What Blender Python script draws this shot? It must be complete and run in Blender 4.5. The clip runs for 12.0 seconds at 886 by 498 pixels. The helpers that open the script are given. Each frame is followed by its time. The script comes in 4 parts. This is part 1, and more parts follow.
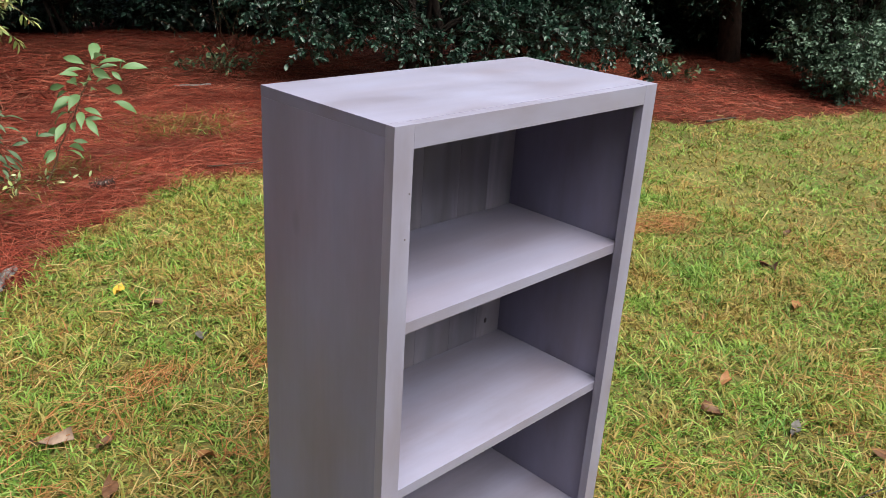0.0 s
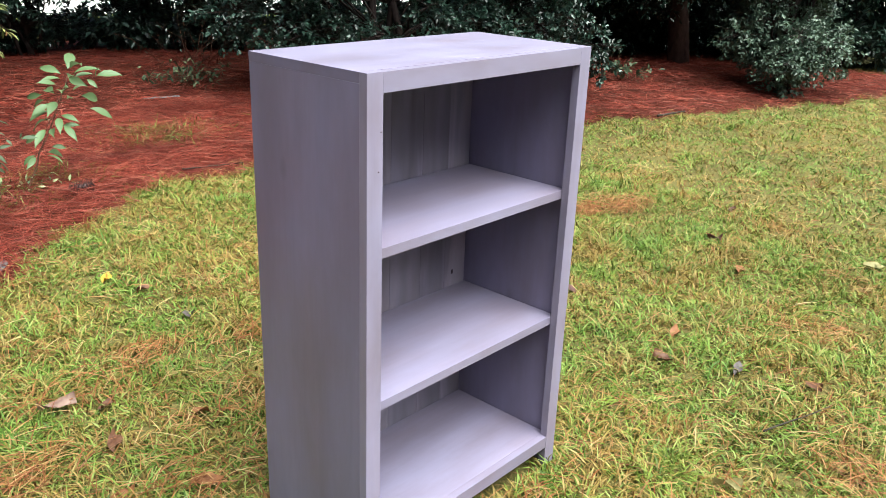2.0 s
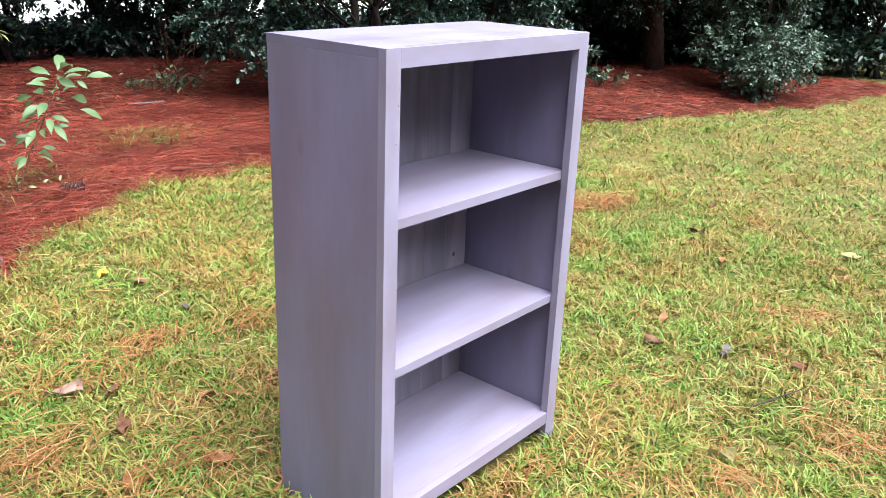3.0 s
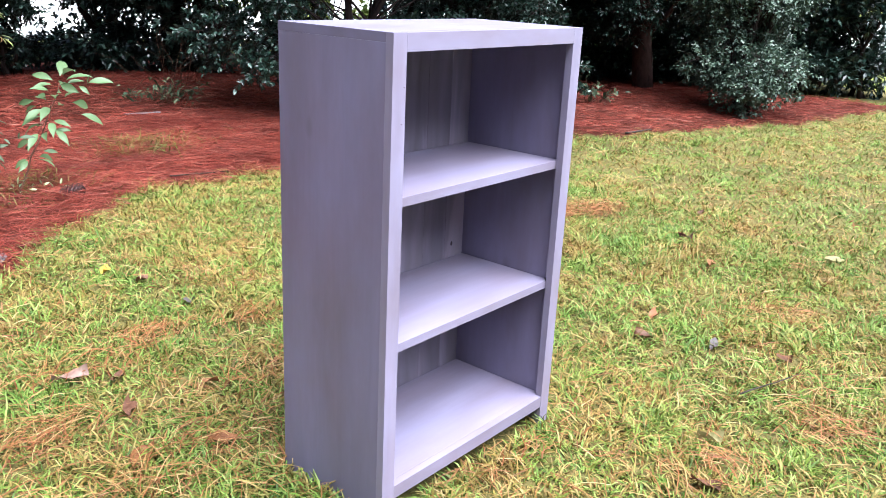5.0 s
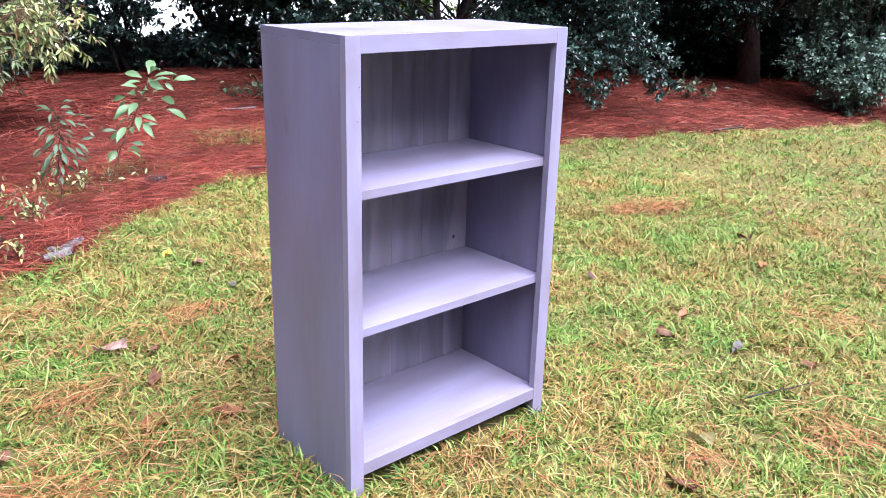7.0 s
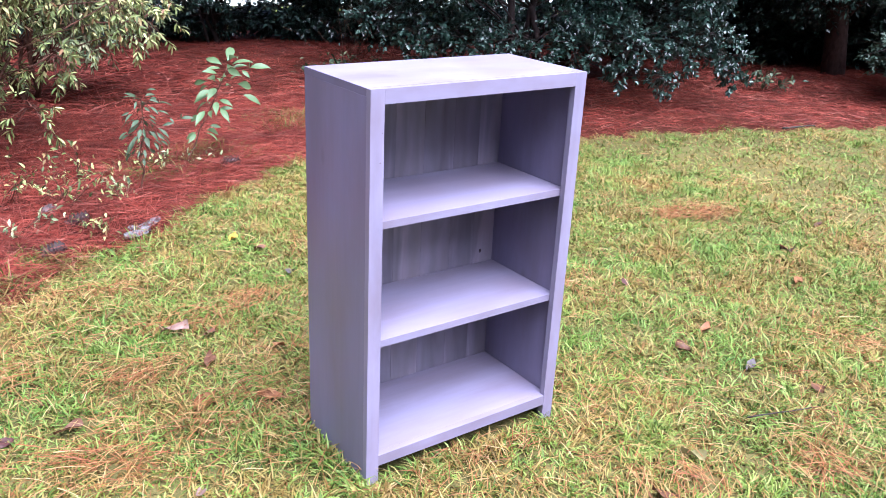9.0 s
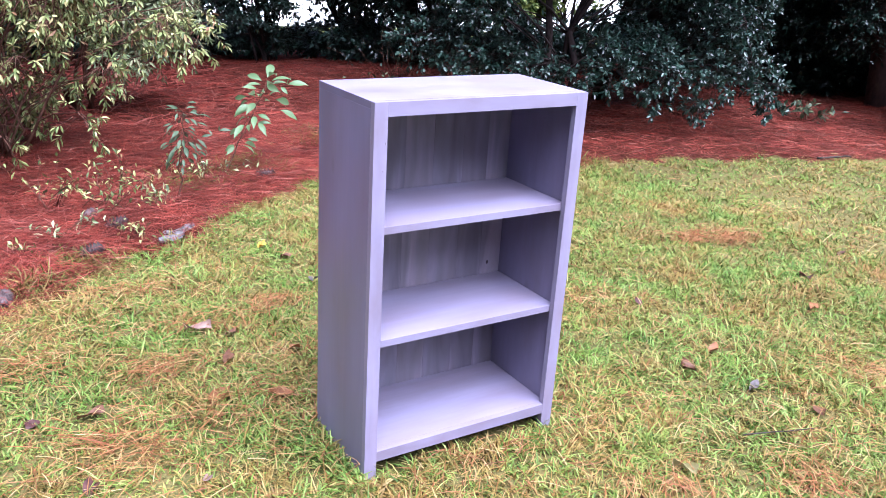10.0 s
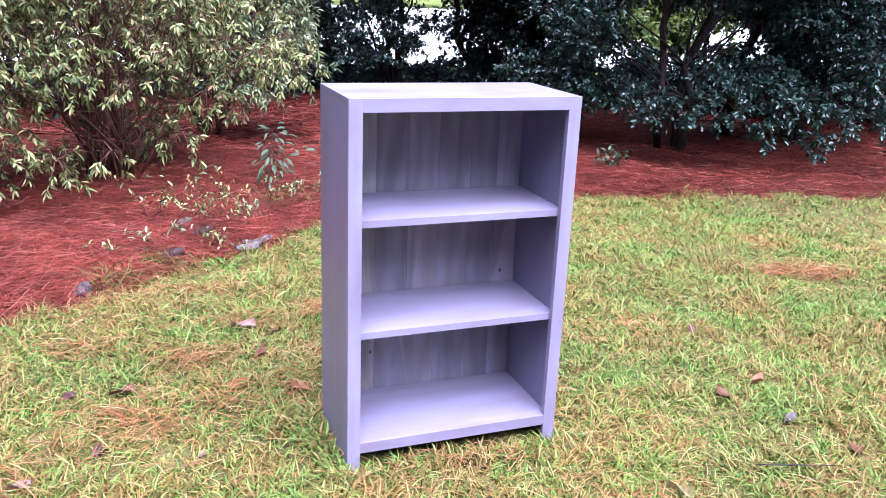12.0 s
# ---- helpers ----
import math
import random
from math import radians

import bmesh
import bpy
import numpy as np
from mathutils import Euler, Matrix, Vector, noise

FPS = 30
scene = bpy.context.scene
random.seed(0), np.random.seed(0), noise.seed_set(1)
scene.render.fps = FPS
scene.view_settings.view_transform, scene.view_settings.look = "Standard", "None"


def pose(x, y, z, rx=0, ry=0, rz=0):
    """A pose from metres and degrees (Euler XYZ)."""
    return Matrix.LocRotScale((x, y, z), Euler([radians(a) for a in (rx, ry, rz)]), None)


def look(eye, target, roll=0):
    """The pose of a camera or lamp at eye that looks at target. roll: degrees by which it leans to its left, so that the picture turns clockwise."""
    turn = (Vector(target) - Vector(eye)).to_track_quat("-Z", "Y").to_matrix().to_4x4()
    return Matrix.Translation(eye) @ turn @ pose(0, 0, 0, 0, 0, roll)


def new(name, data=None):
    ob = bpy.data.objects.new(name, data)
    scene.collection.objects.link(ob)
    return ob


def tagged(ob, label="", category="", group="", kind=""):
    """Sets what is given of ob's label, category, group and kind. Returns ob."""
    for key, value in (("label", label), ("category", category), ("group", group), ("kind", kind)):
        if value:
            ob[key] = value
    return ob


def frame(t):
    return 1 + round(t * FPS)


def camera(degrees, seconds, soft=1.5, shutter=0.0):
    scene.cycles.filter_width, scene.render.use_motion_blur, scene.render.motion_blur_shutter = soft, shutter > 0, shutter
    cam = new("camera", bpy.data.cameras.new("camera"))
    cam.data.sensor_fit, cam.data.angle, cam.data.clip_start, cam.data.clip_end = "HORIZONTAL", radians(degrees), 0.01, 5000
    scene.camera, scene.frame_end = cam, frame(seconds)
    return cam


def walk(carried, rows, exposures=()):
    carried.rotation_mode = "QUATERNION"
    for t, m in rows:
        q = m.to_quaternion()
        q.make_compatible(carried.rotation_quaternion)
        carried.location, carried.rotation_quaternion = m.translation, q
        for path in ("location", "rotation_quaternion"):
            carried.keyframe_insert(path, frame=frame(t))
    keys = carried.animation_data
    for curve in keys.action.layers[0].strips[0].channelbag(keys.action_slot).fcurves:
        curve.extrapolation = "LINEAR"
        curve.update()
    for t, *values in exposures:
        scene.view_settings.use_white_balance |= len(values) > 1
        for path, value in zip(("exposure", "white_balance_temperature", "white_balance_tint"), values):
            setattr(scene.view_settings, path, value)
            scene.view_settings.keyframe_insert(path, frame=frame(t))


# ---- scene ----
cam = camera(56.4, 12.0, soft=0.7)
PATH = [
    (0, (-0.733, -0.82, 1.334), (0.595, 0.475, 0.587), 3.6),
    (0.5, (-0.771, -0.867, 1.331), (0.57, 0.413, 0.583), 2.9),
    (1, (-0.817, -0.92, 1.324), (0.539, 0.35, 0.584), 2.6),
    (1.5, (-0.869, -0.967, 1.302), (0.505, 0.294, 0.578), 2.3),
    (2, (-0.914, -1.002, 1.275), (0.477, 0.25, 0.57), 2.1),
    (2.5, (-0.965, -1.017, 1.244), (0.447, 0.222, 0.558), 2.0),
    (3, (-1.028, -1.011, 1.222), (0.411, 0.204, 0.548), 2.2),
    (5, (-1.122, -1.063, 1.163), (0.345, 0.145, 0.54), 2.7),
    (5.5, (-1.125, -1.1, 1.161), (0.32, 0.138, 0.544), 2.9),
    (6, (-1.073, -1.195, 1.173), (0.314, 0.104, 0.549), 2.5),
    (6.5, (-1.002, -1.292, 1.186), (0.317, 0.071, 0.551), 1.9),
    (7, (-0.944, -1.361, 1.194), (0.315, 0.053, 0.55), 1.5),
    (7.2, (-0.926, -1.375, 1.193), (0.316, 0.055, 0.55), 1.2),
    (8.8, (-0.908, -1.557, 1.404), (0.188, -0.055, 0.667), 2.3),
    (9, (-0.922, -1.571, 1.414), (0.169, -0.065, 0.679), 2.7),
    (9.5, (-0.922, -1.637, 1.426), (0.137, -0.099, 0.71), 3.4),
    (10, (-0.889, -1.731, 1.421), (0.12, -0.148, 0.732), 3.5),
    (10.5, (-0.838, -1.811, 1.409), (0.107, -0.179, 0.743), 3.6),
    (11, (-0.73, -1.897, 1.39), (0.122, -0.207, 0.744), 3.2),
    (11.5, (-0.605, -1.961, 1.359), (0.15, -0.217, 0.736), 2.6),
    (12, (-0.504, -2.007, 1.34), (0.178, -0.228, 0.733), 2.3),
]
EXPOSURES = [(0, 1.41, 6550, -8), (1, 1.50, 6400, -6), (1.5, 1.65, 6320, -4), (2, 1.82, 6220, -2), (2.5, 2.12, 6080, 0), (3, 2.15, 5960, 2), (5.5, 2.24, 5600, 8), (7, 2.24, 5410, 13), (9.5, 2.16, 5290, 18), (12, 2.24, 5120, 23)]
walk(cam, [(t, look(eye, target, roll)) for t, eye, target, roll in PATH], exposures=EXPOSURES)

# ---- world, sun ----
SUN_AZ, SUN_EL = radians(174.0), radians(64.0)
world = bpy.data.worlds.new("sky")
scene.world = world
world.use_nodes = True
wn = world.node_tree
sky = wn.nodes.new("ShaderNodeTexSky")
sky.sky_type, sky.sun_disc = "NISHITA", False
sky.sun_elevation, sky.sun_rotation = SUN_EL, SUN_AZ
sky.air_density, sky.dust_density, sky.ozone_density = 0.8, 6.0, 1.5
wn.links.new(sky.outputs[0], wn.nodes["Background"].inputs["Color"])
wn.nodes["Background"].inputs["Strength"].default_value = 0.06
sun_data = bpy.data.lights.new("sun", "SUN")
sun_data.energy, sun_data.angle, sun_data.color = 4.25, radians(66), (1.0, 0.98, 0.95)
sun = new("sun", sun_data)
sun.matrix_world = look((0, 0, 0), (-math.sin(SUN_AZ) * math.cos(SUN_EL), -math.cos(SUN_AZ) * math.cos(SUN_EL), -math.sin(SUN_EL)))
sun.location = (3, -10, 14)

rng = np.random.default_rng(7)


# ---- materials ----
class Mat:
    """A small helper round one node material."""

    def __init__(self, name, rough=0.6, spec=0.5, metal=0.0):
        self.m = bpy.data.materials.new(name)
        self.m.use_nodes = True
        self.t = self.m.node_tree
        self.b = self.t.nodes["Principled BSDF"]
        self.b.inputs["Roughness"].default_value = rough
        self.b.inputs["Specular IOR Level"].default_value = spec
        self.b.inputs["Metallic"].default_value = metal

    def node(self, kind, **kw):
        n = self.t.nodes.new(kind)
        for k, v in kw.items():
            if k in n.inputs:
                n.inputs[k].default_value = v
        return n

    def link(self, a, b):
        self.t.links.new(a, b)

    def coords(self, scale=(1, 1, 1)):
        c = self.node("ShaderNodeTexCoord")
        mp = self.node("ShaderNodeMapping")
        mp.inputs["Scale"].default_value = scale
        self.link(c.outputs["Object"], mp.inputs["Vector"])
        return mp.outputs["Vector"]

    def noise(self, vec, scale, detail=3.0, rough=0.55, distort=0.0):
        n = self.node("ShaderNodeTexNoise", Scale=scale, Detail=detail, Roughness=rough, Distortion=distort)
        self.link(vec, n.inputs["Vector"])
        return n.outputs["Fac"]

    def ramp(self, fac, stops, interp="LINEAR"):
        r = self.node("ShaderNodeValToRGB")
        r.color_ramp.interpolation = interp
        e = r.color_ramp.elements
        while len(e) < len(stops):
            e.new(0.5)
        for el, (p, c) in zip(e, stops):
            el.position = p
            el.color = (*c, 1.0) if len(c) == 3 else c
        self.link(fac, r.inputs["Fac"])
        return r.outputs["Color"]

    def mix(self, fac, a, b, mode="MIX"):
        n = self.node("ShaderNodeMix")
        n.data_type, n.blend_type = "RGBA", mode
        for sock, v in ((n.inputs[0], fac), (n.inputs[6], a), (n.inputs[7], b)):
            if isinstance(v, (int, float)):
                sock.default_value = v
            elif isinstance(v, tuple):
                sock.default_value = (*v, 1.0)
            else:
                self.link(v, sock)
        return n.outputs[2]

    def island(self):
        return self.node("ShaderNodeNewGeometry").outputs["Random Per Island"]

    def color(self, c):
        self.link(c, self.b.inputs["Base Color"])

    def bump(self, h, strength=0.3, distance=0.002):
        n = self.node("ShaderNodeBump", Strength=strength, Distance=distance)
        self.link(h, n.inputs["Height"])
        self.link(n.outputs["Normal"], self.b.inputs["Normal"])

    def translucent(self, col, amount):
        """Thin leaves let some light through."""
        tr = self.node("ShaderNodeBsdfTranslucent")
        if isinstance(col, tuple):
            tr.inputs["Color"].default_value = (*col, 1.0)
        else:
            self.link(col, tr.inputs["Color"])
        mx = self.node("ShaderNodeMixShader")
        mx.inputs["Fac"].default_value = amount
        out = self.t.nodes["Material Output"]
        self.link(self.b.outputs[0], mx.inputs[1])
        self.link(tr.outputs[0], mx.inputs[2])
        self.link(mx.outputs[0], out.inputs["Surface"])
        return self


def stained_wood(name, axis, tint=1.0, blue=1.0, streaky=False):
    """Grey-stained, clear-coated pine; the grain runs along the given axis."""
    m = Mat(name, rough=0.42, spec=0.5)
    fine = [70.0, 70.0, 70.0]
    broad = [6.0, 6.0, 6.0]
    fine[axis], broad[axis] = 2.2, 0.8
    info = m.node("ShaderNodeObjectInfo").outputs["Random"]
    c = m.node("ShaderNodeTexCoord")
    shift = m.node("ShaderNodeVectorMath")
    shift.operation = "MULTIPLY_ADD"
    shift.inputs[0].default_value = (1, 1, 1)
    comb = m.node("ShaderNodeCombineXYZ")
    mul = m.node("ShaderNodeMath")
    mul.operation = "MULTIPLY"
    mul.inputs[1].default_value = 9.0
    m.link(info, mul.inputs[0])
    for k in range(3):
        m.link(mul.outputs[0], comb.inputs[k])
    m.link(c.outputs["Object"], shift.inputs[1])
    m.link(comb.outputs[0], shift.inputs[2])

    def scaled(s):
        mp = m.node("ShaderNodeMapping")
        mp.inputs["Scale"].default_value = s
        m.link(shift.outputs[0], mp.inputs["Vector"])
        return mp.outputs["Vector"]

    grain = m.noise(scaled(fine), 1.0, 5.0, 0.65, 0.6)
    band = m.noise(scaled(broad), 1.0, 4.0, 0.6, 1.2)
    blotch = m.noise(scaled((8.0, 8.0, 3.4) if axis == 2 else (3.4, 8.0, 8.0)), 1.0, 4.5, 0.65)
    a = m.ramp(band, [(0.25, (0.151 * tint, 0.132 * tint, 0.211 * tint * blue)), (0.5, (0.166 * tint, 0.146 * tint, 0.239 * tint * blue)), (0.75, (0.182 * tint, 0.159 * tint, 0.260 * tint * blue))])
    g = m.ramp(grain, [(0.3, (0.95, 0.945, 0.95)), (0.55, (1.0, 1.0, 1.0)), (0.8, (1.02, 1.02, 1.02))])
    col = m.mix(0.85, a, g, "MULTIPLY")
    bl = m.ramp(blotch, [(0.32, (0.8, 0.72, 0.71)), (0.68, (1.08, 1.11, 1.2))])
    col = m.mix(0.8, col, bl, "MULTIPLY")
    tone = m.ramp(info, [(0.0, (0.72, 0.71, 0.74)), (0.5, (1.0, 1.0, 1.0)), (1.0, (1.34, 1.28, 1.16))])
    col = m.mix(0.7 if streaky else 0.0, col, tone, "MULTIPLY")
    # the stain took unevenly on the thin planks
    streak = m.noise(scaled((15.0, 15.0, 2.2) if axis == 2 else (2.2, 15.0, 15.0)), 1.0, 2.5, 0.5, 0.8)
    st = m.ramp(streak, [(0.3, (0.5, 0.48, 0.5)), (0.5, (0.95, 0.95, 0.95)), (0.72, (1.7, 1.66, 1.58))])
    col = m.mix(0.85 if streaky else 0.12, col, st, "MULTIPLY")
    # a few dark knots
    vor = m.node("ShaderNodeTexVoronoi", Scale=1.0)
    ks = [6.5, 6.5, 6.5]
    ks[axis] = 3.0
    m.link(scaled(ks), vor.inputs["Vector"])
    knot = m.ramp(vor.outputs["Distance"], [(0.035, (0.45, 0.42, 0.41)), (0.1, (1.0, 1.0, 1.0))])
    col = m.mix(0.55 if axis == 2 else 0.0, col, knot, "MULTIPLY")
    m.color(col)
    r = m.ramp(blotch, [(0.3, (0.36, 0.36, 0.36)), (0.7, (0.52, 0.52, 0.52))])
    m.link(r, m.b.inputs["Roughness"])
    m.bump(grain, 0.05, 0.001)
    m.b.inputs["Coat Weight"].default_value = 1.0
    m.b.inputs["Coat Roughness"].default_value = 0.56
    return m.m


def foliage(name, stops, rough=0.4, spec=0.5, trans=0.22, patch=None):
    m = Mat(name, rough=rough, spec=spec)
    col = m.ramp(m.island(), stops)
    if patch:
        n = m.noise(m.coords(), patch[0], 3.0, 0.6)
        tone = m.ramp(n, [(0.36, patch[1]), (0.64, patch[2])])
        col = m.mix(1.0, col, tone, "MULTIPLY")
    m.color(col)
    return m.translucent(col, trans).m


WOOD_V = stained_wood("grey_stained_wood_upright", 2, 1.13, 0.89)
WOOD_H = stained_wood("grey_stained_wood_lengthwise", 0, 1.13, 0.89)
# the same stain tinted darker: shade on the side panels put into the colour
WOOD_SIDE = stained_wood("shade_toned_stained_panel", 2, 0.84)
END_GRAIN = stained_wood("dark_stained_end_grain", 1, 0.72)
WOOD_BACK = stained_wood("grey_stained_plank", 2, 0.9, 0.84, True)
WOOD_PALE = stained_wood("pale_stained_plank", 2, 1.6, 0.62, True)



def lawn_blades(name, dry, tone=1.0):
    """Fresh blades and dead ones in patches; dry shifts the share of dead blades."""
    m = Mat(name, rough=0.5, spec=0.17)
    isl = m.island()
    mul = m.node("ShaderNodeMath")
    mul.operation = "MULTIPLY"
    mul.inputs[1].default_value = 37.7
    fr = m.node("ShaderNodeMath")
    fr.operation = "FRACT"
    m.link(isl, mul.inputs[0])
    m.link(mul.outputs[0], fr.inputs[0])
    fresh = m.ramp(isl, [(0.0, (0.04, 0.074, 0.01)), (0.35, (0.093, 0.148, 0.023)), (0.7, (0.147, 0.207, 0.037)), (1.0, (0.224, 0.264, 0.08))])
    dead = m.ramp(isl, [(0.0, (0.1, 0.06, 0.016)), (0.35, (0.165, 0.118, 0.03)), (0.7, (0.22, 0.165, 0.05)), (0.88, (0.27, 0.21, 0.08)), (0.95, (0.2, 0.09, 0.035)), (1.0, (0.16, 0.06, 0.022))])
    v = m.coords()
    patch = m.noise(v, 4.2, 3.5, 0.6)
    add = m.node("ShaderNodeMath")
    add.operation = "MULTIPLY_ADD"
    add.inputs[1].default_value = 0.36
    m.link(fr.outputs[0], add.inputs[0])
    m.link(patch, add.inputs[2])
    share = m.ramp(add.outputs[0], [(0.65 - dry, (0, 0, 0)), (0.73 - dry, (1, 1, 1))])
    col = m.mix(share, fresh, dead)
    broad = m.ramp(m.noise(v, 1.7, 2.0, 0.5), [(0.36, (0.82, 0.95, 0.86)), (0.64, (1.14, 1.02, 1.02))])
    col = m.mix(1.0, col, broad, "MULTIPLY")
    col = m.mix(1.0, col, (tone, tone, tone), "MULTIPLY")
    m.color(col)
    return m.translucent(col, 0.16).m


GRASS = lawn_blades("lawn_blades", 0.0)
RIM_GRASS = lawn_blades("dry_edge_grass", 0.1, 0.95)
BED_GRASS = lawn_blades("dull_bed_grass", 0.04, 0.72)
NEEDLE = foliage("pine_needles_red", [(0.0, (0.0496, 0.0059, 0.0042)), (0.35, (0.145, 0.023, 0.0145)), (0.7, (0.195, 0.042, 0.028)), (0.93, (0.23, 0.068, 0.047)), (1.0, (0.28, 0.13, 0.1))],
                 rough=0.6, spec=0.15, trans=0.1, patch=(3.4, (0.62, 0.58, 0.6), (1.15, 1.12, 1.12)))
NEEDLE_TAN = foliage("pine_needles_tan", [(0.0, (0.1, 0.035, 0.013)), (0.4, (0.19, 0.085, 0.03)), (0.75, (0.26, 0.15, 0.055)), (1.0, (0.33, 0.25, 0.12))], rough=0.55, spec=0.2, trans=0.1)
NEEDLE_ORANGE = foliage("pine_needles_orange", [(0.0, (0.11, 0.03, 0.011)), (0.5, (0.21, 0.08, 0.028)), (0.85, (0.27, 0.135, 0.052)), (1.0, (0.31, 0.21, 0.1))], rough=0.55, spec=0.2, trans=0.1)
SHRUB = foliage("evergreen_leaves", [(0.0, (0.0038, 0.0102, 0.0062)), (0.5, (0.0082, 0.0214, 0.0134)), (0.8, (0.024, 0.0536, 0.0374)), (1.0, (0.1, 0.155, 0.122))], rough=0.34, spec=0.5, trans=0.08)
SHRUB_LOW = foliage("grey_green_leaves", [(0.0, (0.022, 0.038, 0.026)), (0.5, (0.046, 0.076, 0.05)), (1.0, (0.1, 0.14, 0.098))], rough=0.45, spec=0.35, trans=0.12)
SHRUB_FAR = foliage("yellow_green_leaves", [(0.0, (0.03, 0.054, 0.012)), (0.5, (0.084, 0.12, 0.024)), (1.0, (0.18, 0.204, 0.048))], rough=0.5, spec=0.3, trans=0.35)
AZALEA = foliage("azalea_leaves", [(0.0, (0.0445, 0.0544, 0.0204)), (0.3, (0.12, 0.15, 0.048)), (0.6, (0.25, 0.275, 0.1)), (0.85, (0.37, 0.36, 0.155)), (0.93, (0.2, 0.13, 0.055)), (1.0, (0.13, 0.055, 0.03))], rough=0.5, spec=0.22, trans=0.25)
AZALEA_PALE = foliage("pale_azalea_leaves", [(0.0, (0.06, 0.085, 0.04)), (0.5, (0.17, 0.21, 0.1)), (0.85, (0.3, 0.33, 0.18)), (1.0, (0.36, 0.34, 0.2))], rough=0.45, spec=0.3, trans=0.25)
SAPLING = foliage("sapling_leaves", [(0.0, (0.055, 0.1, 0.038)), (0.6, (0.094, 0.146, 0.065)), (1.0, (0.142, 0.182, 0.1))], rough=0.45, spec=0.3, trans=0.3)
SPROUT = foliage("sprout_leaves", [(0.0, (0.026, 0.043, 0.024)), (0.6, (0.055, 0.078, 0.042)), (1.0, (0.13, 0.14, 0.075))], rough=0.55, spec=0.25, trans=0.2)


def bark(name, a, b, scale=30.0):
    m = Mat(name, rough=0.85, spec=0.2)
    v = m.coords((1, 1, 0.3))
    n = m.noise(v, scale, 5.0, 0.65, 0.5)
    m.color(m.ramp(n, [(0.3, a), (0.7, b)]))
    m.bump(n, 0.6, 0.004)
    return m.m


BARK = bark("shrub_bark", (0.014, 0.009, 0.009), (0.042, 0.028, 0.025))
BARK_TRUNK = bark("reddish_trunk_bark", (0.03, 0.016, 0.015), (0.085, 0.048, 0.043), 22.0)
BARK_RED = bark("azalea_bark", (0.03, 0.012, 0.008), (0.11, 0.048, 0.03), 60.0)
KNOT = bark("wood_knot", (0.035, 0.027, 0.035), (0.1, 0.08, 0.1), 160.0)
CONE = bark("cone_scales", (0.03, 0.02, 0.021), (0.17, 0.125, 0.125), 70.0)
CHIP = bark("weathered_bark", (0.014, 0.011, 0.012), (0.17, 0.15, 0.155), 85.0)
TWIG = bark("dark_twig", (0.0165, 0.01375, 0.011), (0.0495, 0.0385, 0.033), 60.0)


def dry_leaf(name, a, b):
    m = Mat(name, rough=0.6, spec=0.3)
    n = m.noise(m.coords(), 55.0, 4.0, 0.6)
    col = m.ramp(n, [(0.3, a), (0.7, b)])
    m.color(col)
    m.bump(n, 0.4, 0.002)
    return m.translucent(col, 0.15).m


LEAF_YELLOW = dry_leaf("leaf_yellow", (0.286, 0.143, 0.011), (0.4125, 0.2475, 0.033))
LEAF_PINK = dry_leaf("leaf_pale_pink", (0.15, 0.085, 0.07), (0.23, 0.15, 0.12))
LEAF_BROWN = dry_leaf("leaf_brown", (0.0682, 0.02728, 0.01364), (0.1228, 0.05456, 0.03069))
LEAF_ORANGE = dry_leaf("leaf_orange_brown", (0.1346, 0.04752, 0.01584), (0.2059, 0.08712, 0.03564))
LEAF_DARK = dry_leaf("leaf_dark_red", (0.033, 0.01375, 0.01375), (0.088, 0.033, 0.0275))
LEAF_PALE = dry_leaf("leaf_pale_yellow", (0.176, 0.154, 0.0572), (0.2552, 0.2288, 0.1056))
LEAF_GREY = dry_leaf("leaf_grey", (0.044, 0.033, 0.033), (0.099, 0.07975, 0.07975))


def soil_material(name, stops, scale, bump=0.6):
    m = Mat(name, rough=0.9, spec=0.15)
    v = m.coords()
    fine = m.noise(v, scale, 6.0, 0.7)
    broad = m.noise(v, 1.6, 4.0, 0.6)
    col = m.ramp(fine, stops)
    tone = m.ramp(broad, [(0.35, (0.75, 0.75, 0.72)), (0.65, (1.15, 1.12, 1.1))])
    m.color(m.mix(0.9, col, tone, "MULTIPLY"))
    m.bump(fine, bump, 0.01)
    return m.m


LAWN_SOIL = soil_material("lawn_thatch", [(0.3, (0.04, 0.04, 0.013)), (0.5, (0.09, 0.08, 0.025)), (0.7, (0.16, 0.115, 0.045))], 90.0)
BED_SOIL = soil_material("needle_duff", [(0.3, (0.01925, 0.0055, 0.00385)), (0.5, (0.0605, 0.0143, 0.0077)), (0.7, (0.132, 0.03575, 0.0165))], 70.0)
FAR_LAWN = soil_material("far_lawn", [(0.3, (0.066, 0.0935, 0.0165)), (0.7, (0.165, 0.187, 0.044))], 8.0, 0.3)
PALE_ROAD = soil_material("pale_concrete", [(0.3, (0.56, 0.55, 0.53)), (0.7, (0.74, 0.73, 0.71))], 5.0, 0.1)


# ---- geometry helpers ----
def part(name, bm, material, parent=None, label=""):
    me = bpy.data.meshes.new(name)
    bm.to_mesh(me)
    bm.free()
    me.materials.append(material)
    ob = new(name, me)
    ob.parent = parent
    return tagged(ob, label)


def mesh_part(name, verts, faces, material, parent=None, label="", smooth=False):
    me = bpy.data.meshes.new(name)
    me.from_pydata([tuple(v) for v in verts], [], faces)
    me.materials.append(material)
    if smooth:
        me.polygons.foreach_set("use_smooth", [True] * len(me.polygons))
    ob = new(name, me)
    ob.parent = parent
    return tagged(ob, label)


